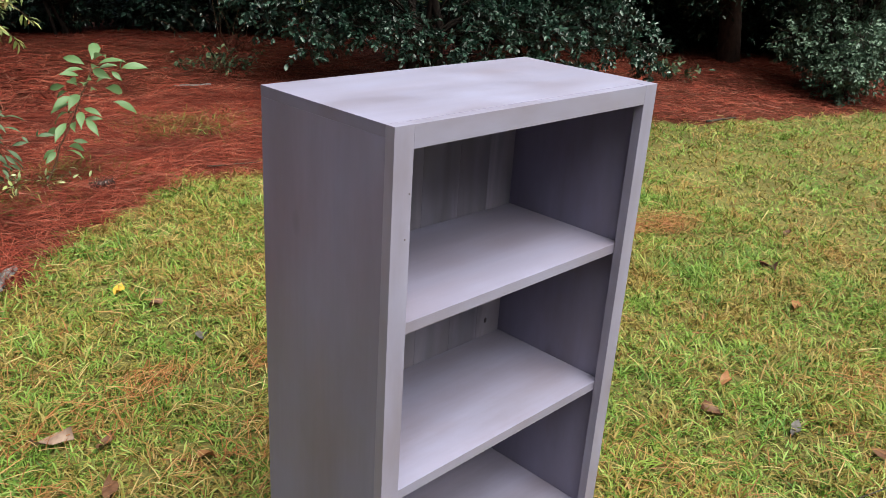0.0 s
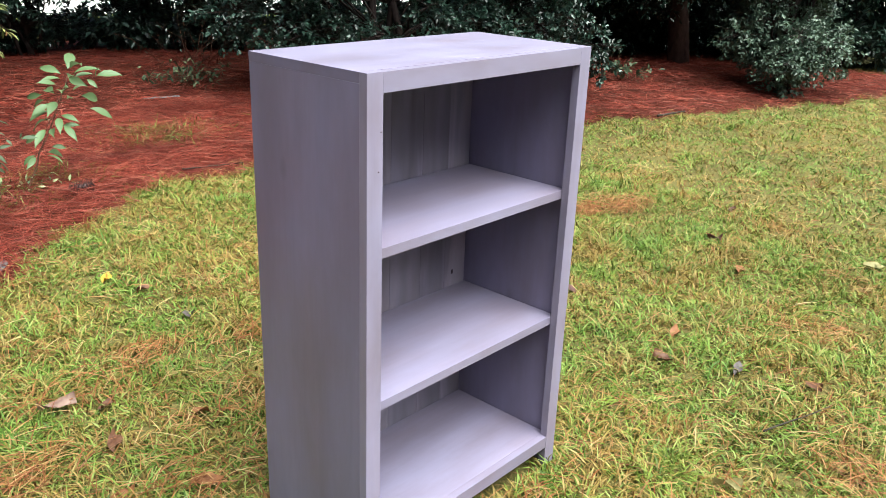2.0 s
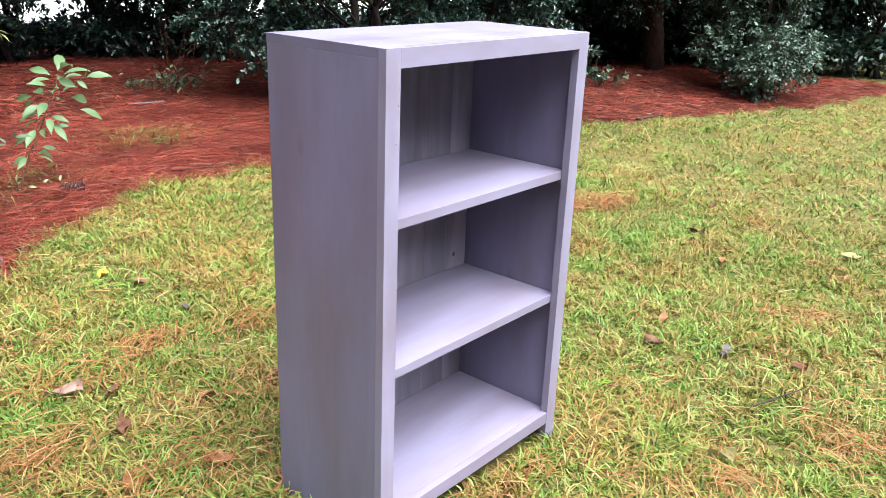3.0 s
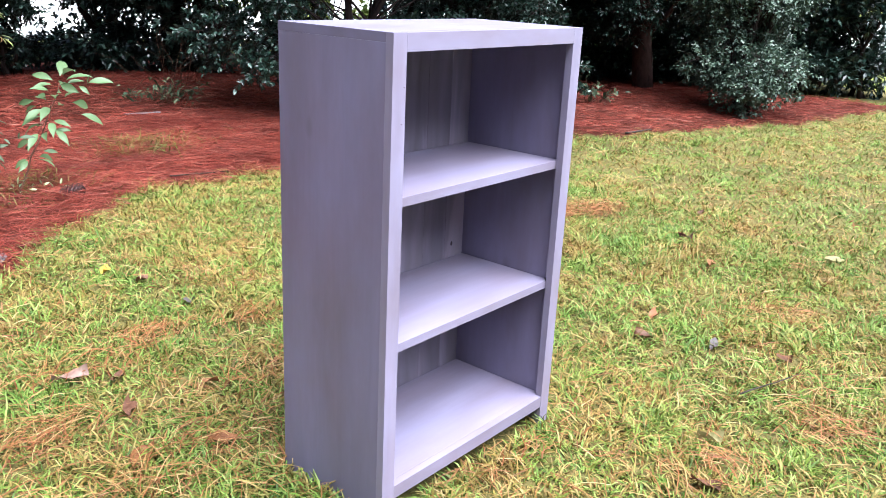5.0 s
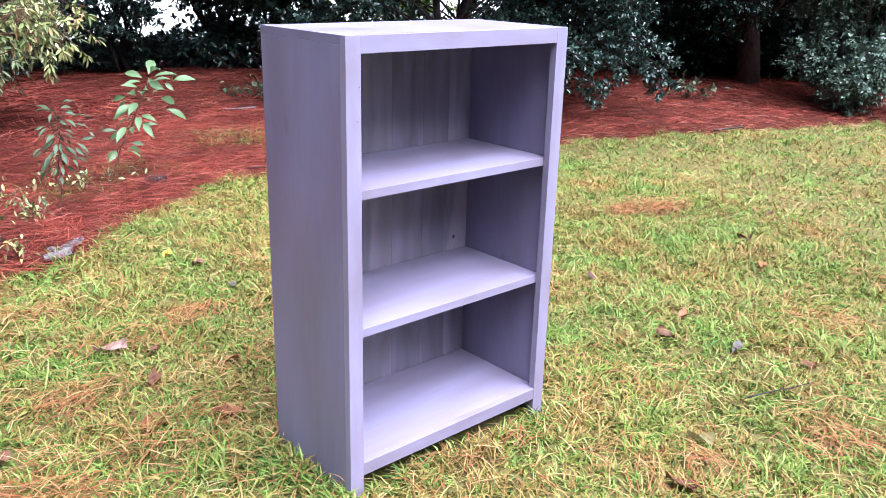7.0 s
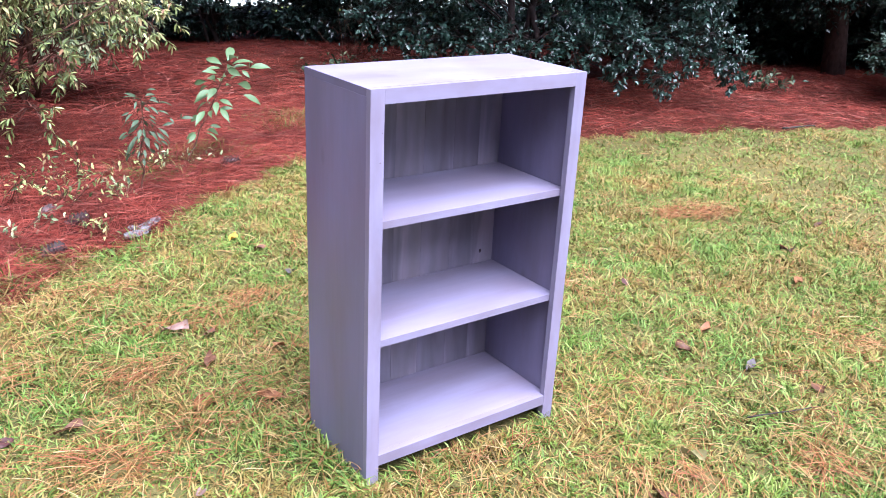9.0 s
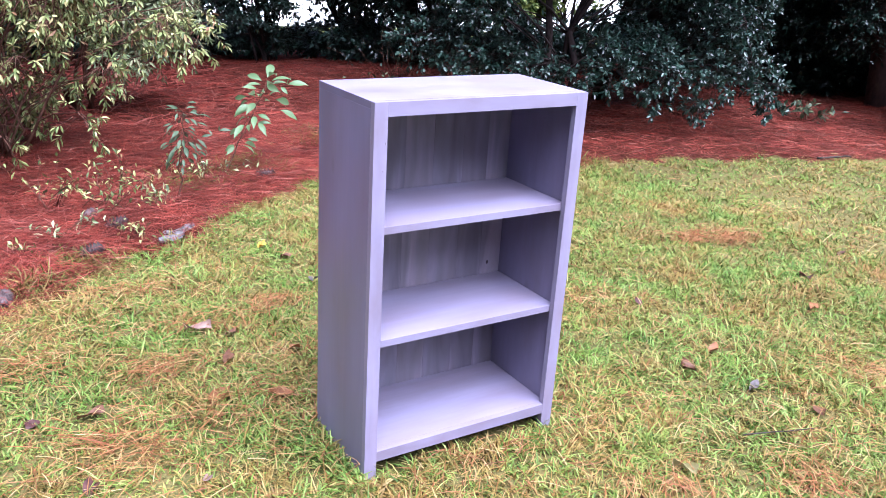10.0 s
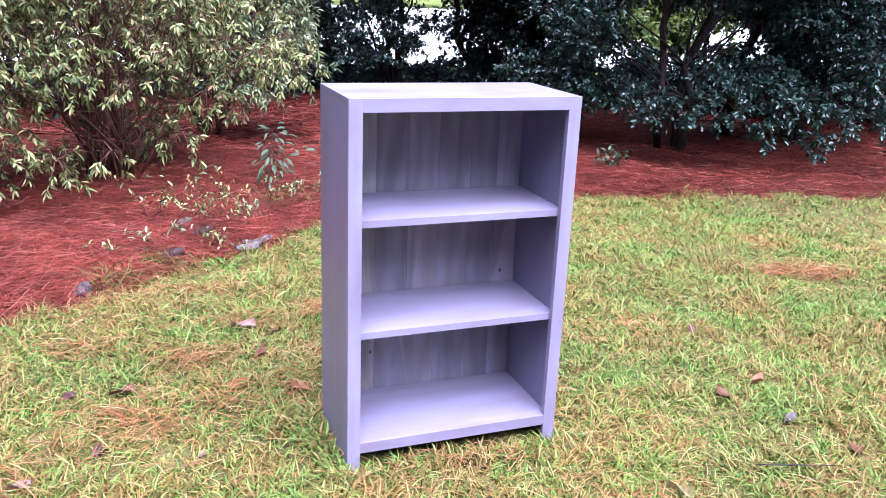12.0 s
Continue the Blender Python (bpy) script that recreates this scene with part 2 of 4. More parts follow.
def board(x0, x1, y0, y1, z0, z1, bevel=0.0005, jitter=0.0):
    """A board with eased edges."""
    bm = bmesh.new()
    bmesh.ops.create_cube(bm, size=1.0)
    for v in bm.verts:
        v.co = Vector(((x0 + x1) / 2 + v.co.x * (x1 - x0), (y0 + y1) / 2 + v.co.y * (y1 - y0), (z0 + z1) / 2 + v.co.z * (z1 - z0)))
        if jitter:
            v.co += Vector((random.uniform(-jitter, jitter), random.uniform(-jitter, jitter), 0))
    bmesh.ops.bevel(bm, geom=bm.edges[:], offset=bevel, segments=2, affect="EDGES", profile=0.6)
    return bm


# templates: vertices (along, across, up) and faces
T_BLADE = ([(0, -0.4, 0), (0, 0.4, 0), (0.55, 0.48, 0.15), (0.55, -0.48, 0.15), (1, 0, -0.02)], [(0, 1, 2, 3), (3, 2, 4)])
T_STRAW = ([(0, -0.5, 0), (0, 0.5, 0), (1, 0.4, 0), (1, -0.4, 0)], [(0, 1, 2, 3)])
T_CURVED = ([(0, -0.5, 0), (0, 0.5, 0), (0.35, 0.5, 0.07), (0.35, -0.5, 0.07), (0.7, 0.45, 0.08), (0.7, -0.45, 0.08), (1, 0.3, -0.02), (1, -0.3, -0.02)], [(0, 1, 2, 3), (3, 2, 4, 5), (5, 4, 6, 7)])
T_FLAKE = ([(0, 0, 0), (0.45, 0.5, 0.07), (1, 0, -0.06), (0.45, -0.5, 0.07)], [(0, 3, 2), (0, 2, 1)])
T_LEAF = ([(0, 0, 0), (0.28, 0.4, 0.05), (0.62, 0.42, 0.04), (1, 0, -0.12), (0.62, -0.42, 0.04), (0.28, -0.4, 0.05)], [(0, 3, 2, 1), (0, 5, 4, 3)])
T_OVATE = ([(0, 0, 0), (0.3, 0.46, 0.06), (0.72, 0.46, 0.05), (1, 0, -0.1), (0.72, -0.46, 0.05), (0.3, -0.46, 0.06)], [(0, 3, 2, 1), (0, 5, 4, 3)])
_ST = [(0.12, 0.17), (0.32, 0.42), (0.56, 0.48), (0.78, 0.29), (0.92, 0.1)]
T_BROAD = ([(0, 0, 0)] + [(u, v * w, 0.09 * math.sin(math.pi * u) - 0.16 * u * u + 0.05 * abs(v)) for u, w in _ST for v in (1, 0, -1)] + [(1, 0, -0.18)],
           [(0, 2, 1), (0, 3, 2)] + [f for k in range(4) for f in ((1 + 3 * k, 2 + 3 * k, 5 + 3 * k, 4 + 3 * k), (2 + 3 * k, 3 + 3 * k, 6 + 3 * k, 5 + 3 * k))] + [(13, 14, 16), (14, 15, 16)])


def unit(a):
    return a / np.maximum(np.linalg.norm(a, axis=-1, keepdims=True), 1e-9)


def scatter(name, template, P, D, N, L, W, material, parent=None, label="", smooth=False):
    """One mesh of many small pieces: at P, along D, facing N, L long and W wide."""
    tv, tf = np.array(template[0], float), template[1]
    D = unit(D)
    S = unit(np.cross(N, D))
    N = np.cross(D, S)
    n, k = len(P), len(tv)
    co = (P[:, None, :] + tv[None, :, 0, None] * (L[:, None] * D)[:, None, :] + tv[None, :, 1, None] * (W[:, None] * S)[:, None, :] + tv[None, :, 2, None] * (L[:, None] * N)[:, None, :])
    flat = np.concatenate([np.array(f) for f in tf])
    sizes = np.array([len(f) for f in tf])
    loops = (flat[None, :] + (np.arange(n) * k)[:, None]).ravel()
    starts = np.concatenate([[0], np.cumsum(np.tile(sizes, n))[:-1]])
    me = bpy.data.meshes.new(name)
    me.vertices.add(n * k)
    me.vertices.foreach_set("co", co.astype(np.float32).ravel())
    me.loops.add(len(loops))
    me.loops.foreach_set("vertex_index", loops.astype(np.int32))
    me.polygons.add(n * len(tf))
    me.polygons.foreach_set("loop_start", starts.astype(np.int32))
    if smooth:
        me.polygons.foreach_set("use_smooth", np.ones(n * len(tf), bool))
    me.update(calc_edges=True)
    me.materials.append(material)
    ob = new(name, me)
    ob.parent = parent
    return tagged(ob, label)


class Tubes:
    """Collects tapered tubes into one mesh."""

    def __init__(self):
        self.v, self.f = [], []

    def add(self, pts, radii, sides=5):
        base = len(self.v)
        for i, (p, r) in enumerate(zip(pts, radii)):
            a = Vector(pts[min(i + 1, len(pts) - 1)]) - Vector(pts[max(i - 1, 0)])
            a = a.normalized() if a.length > 1e-6 else Vector((0, 0, 1))
            s = a.orthogonal().normalized()
            u = a.cross(s)
            for k in range(sides):
                an = 2 * math.pi * k / sides
                self.v.append(tuple(Vector(p) + (s * math.cos(an) + u * math.sin(an)) * r))
        for i in range(len(pts) - 1):
            for k in range(sides):
                a, b = base + i * sides + k, base + i * sides + (k + 1) % sides
                self.f.append((a, b, b + sides, a + sides))
        end = base + (len(pts) - 1) * sides
        self.f.append(tuple(base + k for k in reversed(range(sides))))
        self.f.append(tuple(end + k for k in range(sides)))

    def put(self, name, material, parent=None, label=""):
        return mesh_part(name, self.v, self.f, material, parent, label, smooth=True)


def bend(a, b, sag=0.0, wob=0.03, steps=6):
    """A gently crooked line from a to b."""
    a, b = np.array(a, float), np.array(b, float)
    size = np.linalg.norm(b - a)
    out = []
    for i in range(steps + 1):
        s = i / steps
        p = a + (b - a) * s
        if 0 < i < steps:
            p = p + rng.normal(0, wob * size, 3) * np.array([1, 1, 0.4])
        p[2] += sag * size * 4 * s * (1 - s)
        out.append(p)
    return out


def empty(name, x, y, z=0.0):
    ob = new(name)
    ob.empty_display_size = 0.1
    ob.location = (x, y, z)
    return ob


# ---- ground ----
EDGE_X = np.array([-9.0, -4.0, -2.5, -1.6, -1.05, -0.75, -0.43, -0.07, 0.29, 0.56, 0.83, 1.16, 1.5, 1.9, 2.35, 3.0, 3.9, 4.5, 5.0, 5.6, 6.4, 7.0, 8.1, 12.0])
EDGE_Y = np.array([-4.5, -1.2, 0.15, 0.87, 1.30, 1.53, 1.82, 2.02, 2.29, 2.50, 2.70, 2.86, 2.90, 2.88, 2.80, 2.68, 2.48, 2.33, 2.12, 1.88, 1.62, 1.40, 1.18, 0.60])


def bed_depth(x, y):
    """How far a place lies inside the needle bed, in metres; negative on the lawn."""
    wave = 0.035 * np.sin(x * 9.1 + 0.7) + 0.025 * np.sin(x * 23.0 + y * 5.0)
    d = np.minimum((y - np.interp(x, EDGE_X, EDGE_Y)) * 0.85 + wave, 9.0 - y)
    return np.minimum(d, 9.3 - x)


def ground_z(x, y):
    d = bed_depth(x, y)
    near = np.exp(-((x - 2) ** 2 + (y - 2) ** 2) / 400.0)
    z = (0.012 * np.sin(x * 1.9 + 0.4) * np.cos(y * 2.3) + 0.006 * np.sin(x * 5.3 + y * 3.1)) * near
    flat = np.exp(-((x - 0.33) ** 2 + (y - 0.16) ** 2) / 0.6)
    z = z * (1 - flat)
    return z + 0.03 * np.clip(d / 0.25, 0, 1) + 0.10 * np.exp(-((x - 3.2) ** 2 + (y - 6.0) ** 2) / 1.2)


def spread(lo, hi, near_lo, near_hi, step, growth=1.35):
    mid = list(np.arange(near_lo, near_hi + 1e-6, step))
    s, out = step, []
    p = near_hi
    while p < hi:
        s *= growth
        p += s
        out.append(min(p, hi))
    s, low = step, []
    p = near_lo
    while p > lo:
        s *= growth
        p -= s
        low.append(max(p, lo))
    return np.array(low[::-1] + mid + out)


gx, gy = spread(-900, 900, -7.0, 9.5, 0.12), spread(-900, 900, -5.0, 9.2, 0.12)
X, Y = np.meshgrid(gx, gy)
Z = ground_z(X, Y)
nx, ny = len(gx), len(gy)
ids = np.arange(nx * ny).reshape(ny, nx)
quads = np.stack([ids[:-1, :-1], ids[:-1, 1:], ids[1:, 1:], ids[1:, :-1]], -1).reshape(-1, 4)
gm = bpy.data.meshes.new("ground")
gm.from_pydata(np.stack([X, Y, Z], -1).reshape(-1, 3).tolist(), [], quads.tolist())
for m in (LAWN_SOIL, BED_SOIL, FAR_LAWN):
    gm.materials.append(m)
cxy = (X.ravel()[quads].mean(1), Y.ravel()[quads].mean(1))
inside = bed_depth(*cxy) > 0
far = np.hypot(cxy[0] - 1.5, cxy[1] - 1) > 9.5
gm.polygons.foreach_set("material_index", np.where(inside, 1, np.where(far, 2, 0)).astype(np.int32))
gm.polygons.foreach_set("use_smooth", np.ones(len(quads), bool))
ground = tagged(new("ground", gm), "lawn soil beside a mulched bed of red pine needles", "ground", kind="structure")

# a broad pale road beyond the shrubs
road_pts = [(-40, 13.5), (-12, 13.0), (0, 12.2), (6, 11.6), (11.5, 9.5), (14.5, 5.5), (16.0, -2), (16.5, -14), (16.5, -40)]
rv, rf = [], []
for i, (x, y) in enumerate(road_pts):
    a = Vector((*road_pts[max(i - 1, 0)], 0))
    b = Vector((*road_pts[min(i + 1, len(road_pts) - 1)], 0))
    s = (b - a).normalized().cross(Vector((0, 0, 1)))
    for q, h in ((0.0, 0.0), (-0.06, 0.08), (-33.94, 0.08), (-34.0, 0.0)):
        rv.append((x + s.x * q, y + s.y * q, h))
for i in range(len(road_pts) - 1):
    for k in range(3):
        a = i * 4 + k
        rf.append((a, a + 4, a + 5, a + 1))
tagged(mesh_part("road", rv, rf, PALE_ROAD), "pale concrete road beyond the shrubs", "road", kind="structure")


# ---- bookcase ----
BW, BD, BH = 0.657, 0.328, 1.065
T, ST = 0.019, 0.037
bookcase = tagged(empty("bookcase", 0, 0, 0.0), "grey-stained wooden bookcase with two shelves standing on the lawn", "bookcase")
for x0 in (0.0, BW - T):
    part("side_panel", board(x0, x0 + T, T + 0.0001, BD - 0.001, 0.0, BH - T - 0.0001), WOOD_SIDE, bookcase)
top_panel = part("top_panel", board(0.0, BW, T + 0.0001, BD, BH - T, BH), WOOD_H, bookcase)
top_panel.data.materials.append(END_GRAIN)
for poly in top_panel.data.polygons:
    if abs(poly.normal.x) > 0.9:
        poly.material_index = 1
for x0 in (0.0, BW - ST):
    part("stile", board(x0, x0 + ST, 0.0, T, 0.0, BH), WOOD_V, bookcase)
part("top_rail", board(ST + 0.0001, BW - ST - 0.0001, 0.0, T, BH - 0.036, BH - 0.0005), WOOD_H, bookcase)
part("bottom_rail", board(ST + 0.0001, BW - ST - 0.0001, 0.0005, T, 0.058, 0.090), WOOD_H, bookcase)
for z0 in (0.722, 0.402):
    part("shelf", board(T + 0.0006, BW - T - 0.0006, T + 0.0008, 0.3155, z0, z0 + 0.020), WOOD_H, bookcase)
part("bottom_panel", board(T + 0.0006, BW - T - 0.0006, T + 0.0008, 0.3155, 0.070, 0.0895), WOOD_H, bookcase)
bx = T + 0.001
for w, stain in ((0.055, WOOD_BACK), (0.09, WOOD_PALE), (0.102, WOOD_BACK), (0.096, WOOD_BACK), (0.105, WOOD_BACK), (0.090, WOOD_BACK), (0.100, WOOD_BACK)):
    x1 = min(bx + w, BW - T - 0.001)
    part("back_plank", board(bx + 0.0001, x1 - 0.0001, 0.3165, BD - 0.0015, 0.045, BH - T - 0.001, 0.0008), stain, bookcase)
    bx = x1

for x, z, rad in ((0.589, 0.46, 0.006), (0.153, 0.22, 0.005)):
    bm = bmesh.new()
    bmesh.ops.create_cone(bm, cap_ends=True, segments=14, radius1=rad, radius2=rad * 0.9, depth=0.0006, matrix=Matrix.Translation((x, 0.3163, z)) @ Matrix.Diagonal((0.75, 1, 1.15, 1)) @ Matrix.Rotation(radians(90), 4, "X"))
    part("knot", bm, KNOT, bookcase, "dark round knot in a plank")

for x, z in ((0.032, 0.964), (0.027, 0.895)):
    bm = bmesh.new()
    bmesh.ops.create_cone(bm, cap_ends=True, segments=10, radius1=0.0012, radius2=0.001, depth=0.0012, matrix=Matrix.Translation((x, -0.0004, z)) @ Matrix.Rotation(radians(90), 4, "X"))
    part("nail_head", bm, CONE, bookcase, "small dull nail head")


# ---- shrubs and trees ----
def crown_leaves(clumps, per_twig, twig_gap, length, wide, droop, tubes, up=0.7, twig_r=0.0035, fill=1.0, share=4, tipward=0.45):
    """Leaves on twigs that radiate from clump centres; returns arrays for scatter()."""
    P, D, N, Ls, Ws = [], [], [], [], []
    for c, r in clumps:
        c = np.array(c, float)
        count = max(6, int(fill * 4 * math.pi * r * r / twig_gap))
        dirs = unit(rng.normal(0, 1, (count, 3)))
        dirs[:, 2] *= 0.75
        ends = c + dirs * r * rng.uniform(0.55, 1.12, (count, 1))
        ends[:, 2] -= droop * r * rng.uniform(0, 1, count)
        starts = c + dirs * r * rng.uniform(0.05, 0.25, (count, 1))
        for a, b in zip(starts[::share], ends[::share]):
            tubes.add([a, b + rng.normal(0, 0.02 * r, 3)], [twig_r, twig_r * 0.4], 3)
        # leaves turn round the outer half of each twig and close in a rosette at its tip
        u = np.linspace(0.0, 1.0, per_twig)[None, :] + rng.normal(0, 0.05, (count, per_twig))
        s = tipward + (1.02 - tipward) * np.clip(u, 0, 1.05) ** 0.7
        pos = starts[:, None] + (ends - starts)[:, None] * s[..., None] + rng.normal(0, 0.012 * r, (count, per_twig, 3))
        along = unit(ends - starts)
        side = unit(np.cross(along, rng.normal(0, 1, (count, 3))))
        other = np.cross(along, side)
        az = np.arange(per_twig)[None, :] * 2.4 + rng.normal(0, 0.25, (count, per_twig)) + rng.uniform(0, 6.28, (count, 1))
        tilt = 1.3 - 0.75 * u + rng.normal(0, 0.18, (count, per_twig))
        d = along[:, None] * np.cos(tilt)[..., None] + (side[:, None] * np.cos(az)[..., None] + other[:, None] * np.sin(az)[..., None]) * np.sin(tilt)[..., None]
        d[..., 2] -= 0.45 * droop
        nn = rng.normal(0, 0.3, (count, per_twig, 3)) + np.array([0, 0, up]) + 0.35 * along[:, None]
        P.append(pos.reshape(-1, 3)), D.append(d.reshape(-1, 3)), N.append(nn.reshape(-1, 3))
    P, D, N = np.concatenate(P), np.concatenate(D), np.concatenate(N)
    Ls = length * rng.uniform(0.65, 1.25, len(P))
    Ws = wide * rng.uniform(0.75, 1.2, len(P))
    return P, D, N, Ls, Ws


def in_crown(n, centre, radii, r_lo, r_hi, inner=0.35, floor=0.25):
    """Clump centres spread through an ellipsoid, denser towards its skin."""
    out = []
    while len(out) < n:
        d = unit(rng.normal(0, 1, 3))
        c = np.array(centre) + d * np.array(radii) * rng.uniform(inner, 1.0)
        r = rng.uniform(r_lo, r_hi)
        if c[2] - r * 0.7 > floor:
            out.append((c, r))
    return out


def with_lanes(clumps, lanes):
    """Leaves out the clumps that would fill the gaps between the branches."""
    out = []
    for c, r in clumps:
        for a, b, half in lanes:
            a, b = np.array(a), np.array(b)
            u = np.clip(np.dot(c - a, b - a) / np.dot(b - a, b - a), 0, 1)
            if np.linalg.norm(c - a - u * (b - a)) < half + 0.75 * r:
                break
        else:
            out.append((c, r))
    return out


OPENING = (((2.35, 6.7, 0.74), (3.35, 9.6, 0.66), 0.32),)
LANES = (((3.3, 2.75, 1.06), (5.9, 5.9, 0.9), 0.03), ((3.5, 2.75, 1.06), (6.3, 5.6, 0.9), 0.03), ((2.9, 3.2, 1.06), (4.6, 5.8, 0.95), 0.0))


def shrub(name, label, base, stems, clumps, mat, per_twig=9, twig_gap=0.02, length=0.055, wide=0.026, droop=0.25, trunk_r=0.035, bark_mat=None, template=T_LEAF, category="shrub", up=0.7, fill=1.0, share=3, twig_r=0.0035, tipward=0.45):
    bark_mat = bark_mat or BARK
    bz = float(ground_z(np.array(base[0]), np.array(base[1]))) - 0.02
    root = tagged(empty(name, base[0], base[1], bz), label, category)
    tubes = Tubes()
    centres = [np.array(c) for c, _ in clumps]
    by_height = sorted(centres, key=lambda c: -c[2])
    for k in range(stems):
        foot = np.array([base[0] + rng.normal(0, 0.08) * (stems > 1), base[1] + rng.normal(0, 0.08) * (stems > 1), bz])
        aim = by_height[k % len(by_height)]
        line = bend(foot, aim + np.array([0, 0, 0.15]), 0.03, 0.03, 8)
        tr = trunk_r * rng.uniform(0.7, 1.1)
        trunk = Tubes()
        trunk.add(line, np.linspace(tr * 1.15, tr * 0.3, len(line)), 8)
        ob = trunk.put("trunk" if stems == 1 else "stem", bark_mat, root)
        ob.matrix_parent_inverse = Matrix.Translation((-base[0], -base[1], -bz))
        for c in centres[k::stems]:
            gaps = [np.linalg.norm(c - q) + 2.0 * max(0.0, q[2] - c[2] + 0.25) for q in line]
            p = line[max(1, int(np.argmin(gaps)) - int(rng.integers(0, 2)))]
            lim = bend(p, c, 0.04, 0.035, 4)
            tubes.add(lim, np.linspace(tr * 0.42, 0.004, len(lim)), 4)
    P, D, N, L, W = crown_leaves(clumps, per_twig, twig_gap, length, wide, droop, tubes, up, twig_r, fill, share, tipward)
    limbs = tagged(tubes.put("branchwork", bark_mat, root), kind="stuff")
    leaves = scatter("crown", template, P, D, N, L, W, mat, root)
    for ob in (limbs, leaves):
        ob.matrix_parent_inverse = Matrix.Translation((-base[0], -base[1], -bz))
    return root


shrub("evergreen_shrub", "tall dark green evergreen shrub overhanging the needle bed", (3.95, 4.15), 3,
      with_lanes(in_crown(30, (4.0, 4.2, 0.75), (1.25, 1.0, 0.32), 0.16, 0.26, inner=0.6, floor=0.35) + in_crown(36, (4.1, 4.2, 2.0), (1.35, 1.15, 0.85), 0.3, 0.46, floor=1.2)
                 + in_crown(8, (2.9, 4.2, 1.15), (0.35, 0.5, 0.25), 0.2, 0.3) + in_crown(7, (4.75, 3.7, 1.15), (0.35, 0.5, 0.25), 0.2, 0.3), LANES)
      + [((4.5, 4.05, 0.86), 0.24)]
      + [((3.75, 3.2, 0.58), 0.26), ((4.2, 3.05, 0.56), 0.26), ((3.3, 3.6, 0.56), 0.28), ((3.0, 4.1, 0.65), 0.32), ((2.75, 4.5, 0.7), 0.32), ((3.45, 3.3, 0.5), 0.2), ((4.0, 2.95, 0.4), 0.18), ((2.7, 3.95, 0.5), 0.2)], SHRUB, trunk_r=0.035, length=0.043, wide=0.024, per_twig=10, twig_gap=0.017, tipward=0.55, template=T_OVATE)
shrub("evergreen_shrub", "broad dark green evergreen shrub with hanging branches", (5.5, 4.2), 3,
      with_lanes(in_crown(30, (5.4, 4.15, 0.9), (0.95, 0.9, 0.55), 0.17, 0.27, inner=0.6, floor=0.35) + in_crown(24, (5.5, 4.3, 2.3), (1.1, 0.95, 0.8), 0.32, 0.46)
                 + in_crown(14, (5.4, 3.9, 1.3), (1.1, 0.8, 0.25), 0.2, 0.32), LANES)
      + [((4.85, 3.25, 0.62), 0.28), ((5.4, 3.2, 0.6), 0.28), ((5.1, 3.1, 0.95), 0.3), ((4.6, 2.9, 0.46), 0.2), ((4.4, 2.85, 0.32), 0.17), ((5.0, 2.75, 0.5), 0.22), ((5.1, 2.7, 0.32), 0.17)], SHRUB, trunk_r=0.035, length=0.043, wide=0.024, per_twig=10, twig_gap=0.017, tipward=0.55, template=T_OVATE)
shrub("rounded_shrub", "grey-green rounded shrub at the edge of the lawn", (7.15, 1.95), 5,
      in_crown(34, (7.1, 1.9, 0.5), (0.62, 0.58, 0.42), 0.18, 0.28, floor=0.0) + in_crown(44, (7.6, 2.15, 1.4), (0.9, 0.8, 0.8), 0.28, 0.4), SHRUB_LOW, twig_gap=0.018, length=0.038, wide=0.021, trunk_r=0.025, template=T_OVATE)
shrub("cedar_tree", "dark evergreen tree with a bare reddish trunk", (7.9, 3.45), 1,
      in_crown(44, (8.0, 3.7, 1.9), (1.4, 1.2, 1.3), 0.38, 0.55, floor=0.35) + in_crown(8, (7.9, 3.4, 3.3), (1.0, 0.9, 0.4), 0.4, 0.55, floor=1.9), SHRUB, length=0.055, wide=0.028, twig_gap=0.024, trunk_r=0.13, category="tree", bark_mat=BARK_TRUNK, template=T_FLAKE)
# this crown hangs out of view, added only to shade bed and shrubs below
shrub("evergreen_shade_tree", "leaning evergreen tree, its unseen high crown added to shade the bed", (4.9, 4.7), 2,
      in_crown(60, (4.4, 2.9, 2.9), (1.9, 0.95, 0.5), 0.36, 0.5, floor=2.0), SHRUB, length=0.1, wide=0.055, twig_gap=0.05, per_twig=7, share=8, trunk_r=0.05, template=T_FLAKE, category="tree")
# the second and third crown are unseen, added to darken the back of the bed
shrub("evergreen_shade_tree", "tall evergreen tree, its unseen upper crowns added to shade the needle bed", (4.3, 7.6), 1,
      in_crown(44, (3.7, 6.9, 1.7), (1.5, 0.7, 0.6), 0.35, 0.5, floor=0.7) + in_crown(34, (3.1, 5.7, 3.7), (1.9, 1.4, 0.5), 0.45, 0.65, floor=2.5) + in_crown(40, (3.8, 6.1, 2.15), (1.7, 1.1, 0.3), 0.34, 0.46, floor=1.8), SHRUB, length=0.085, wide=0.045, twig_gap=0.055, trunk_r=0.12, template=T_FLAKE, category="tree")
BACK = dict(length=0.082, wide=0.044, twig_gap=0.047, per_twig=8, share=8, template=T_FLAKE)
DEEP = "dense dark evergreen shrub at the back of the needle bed"
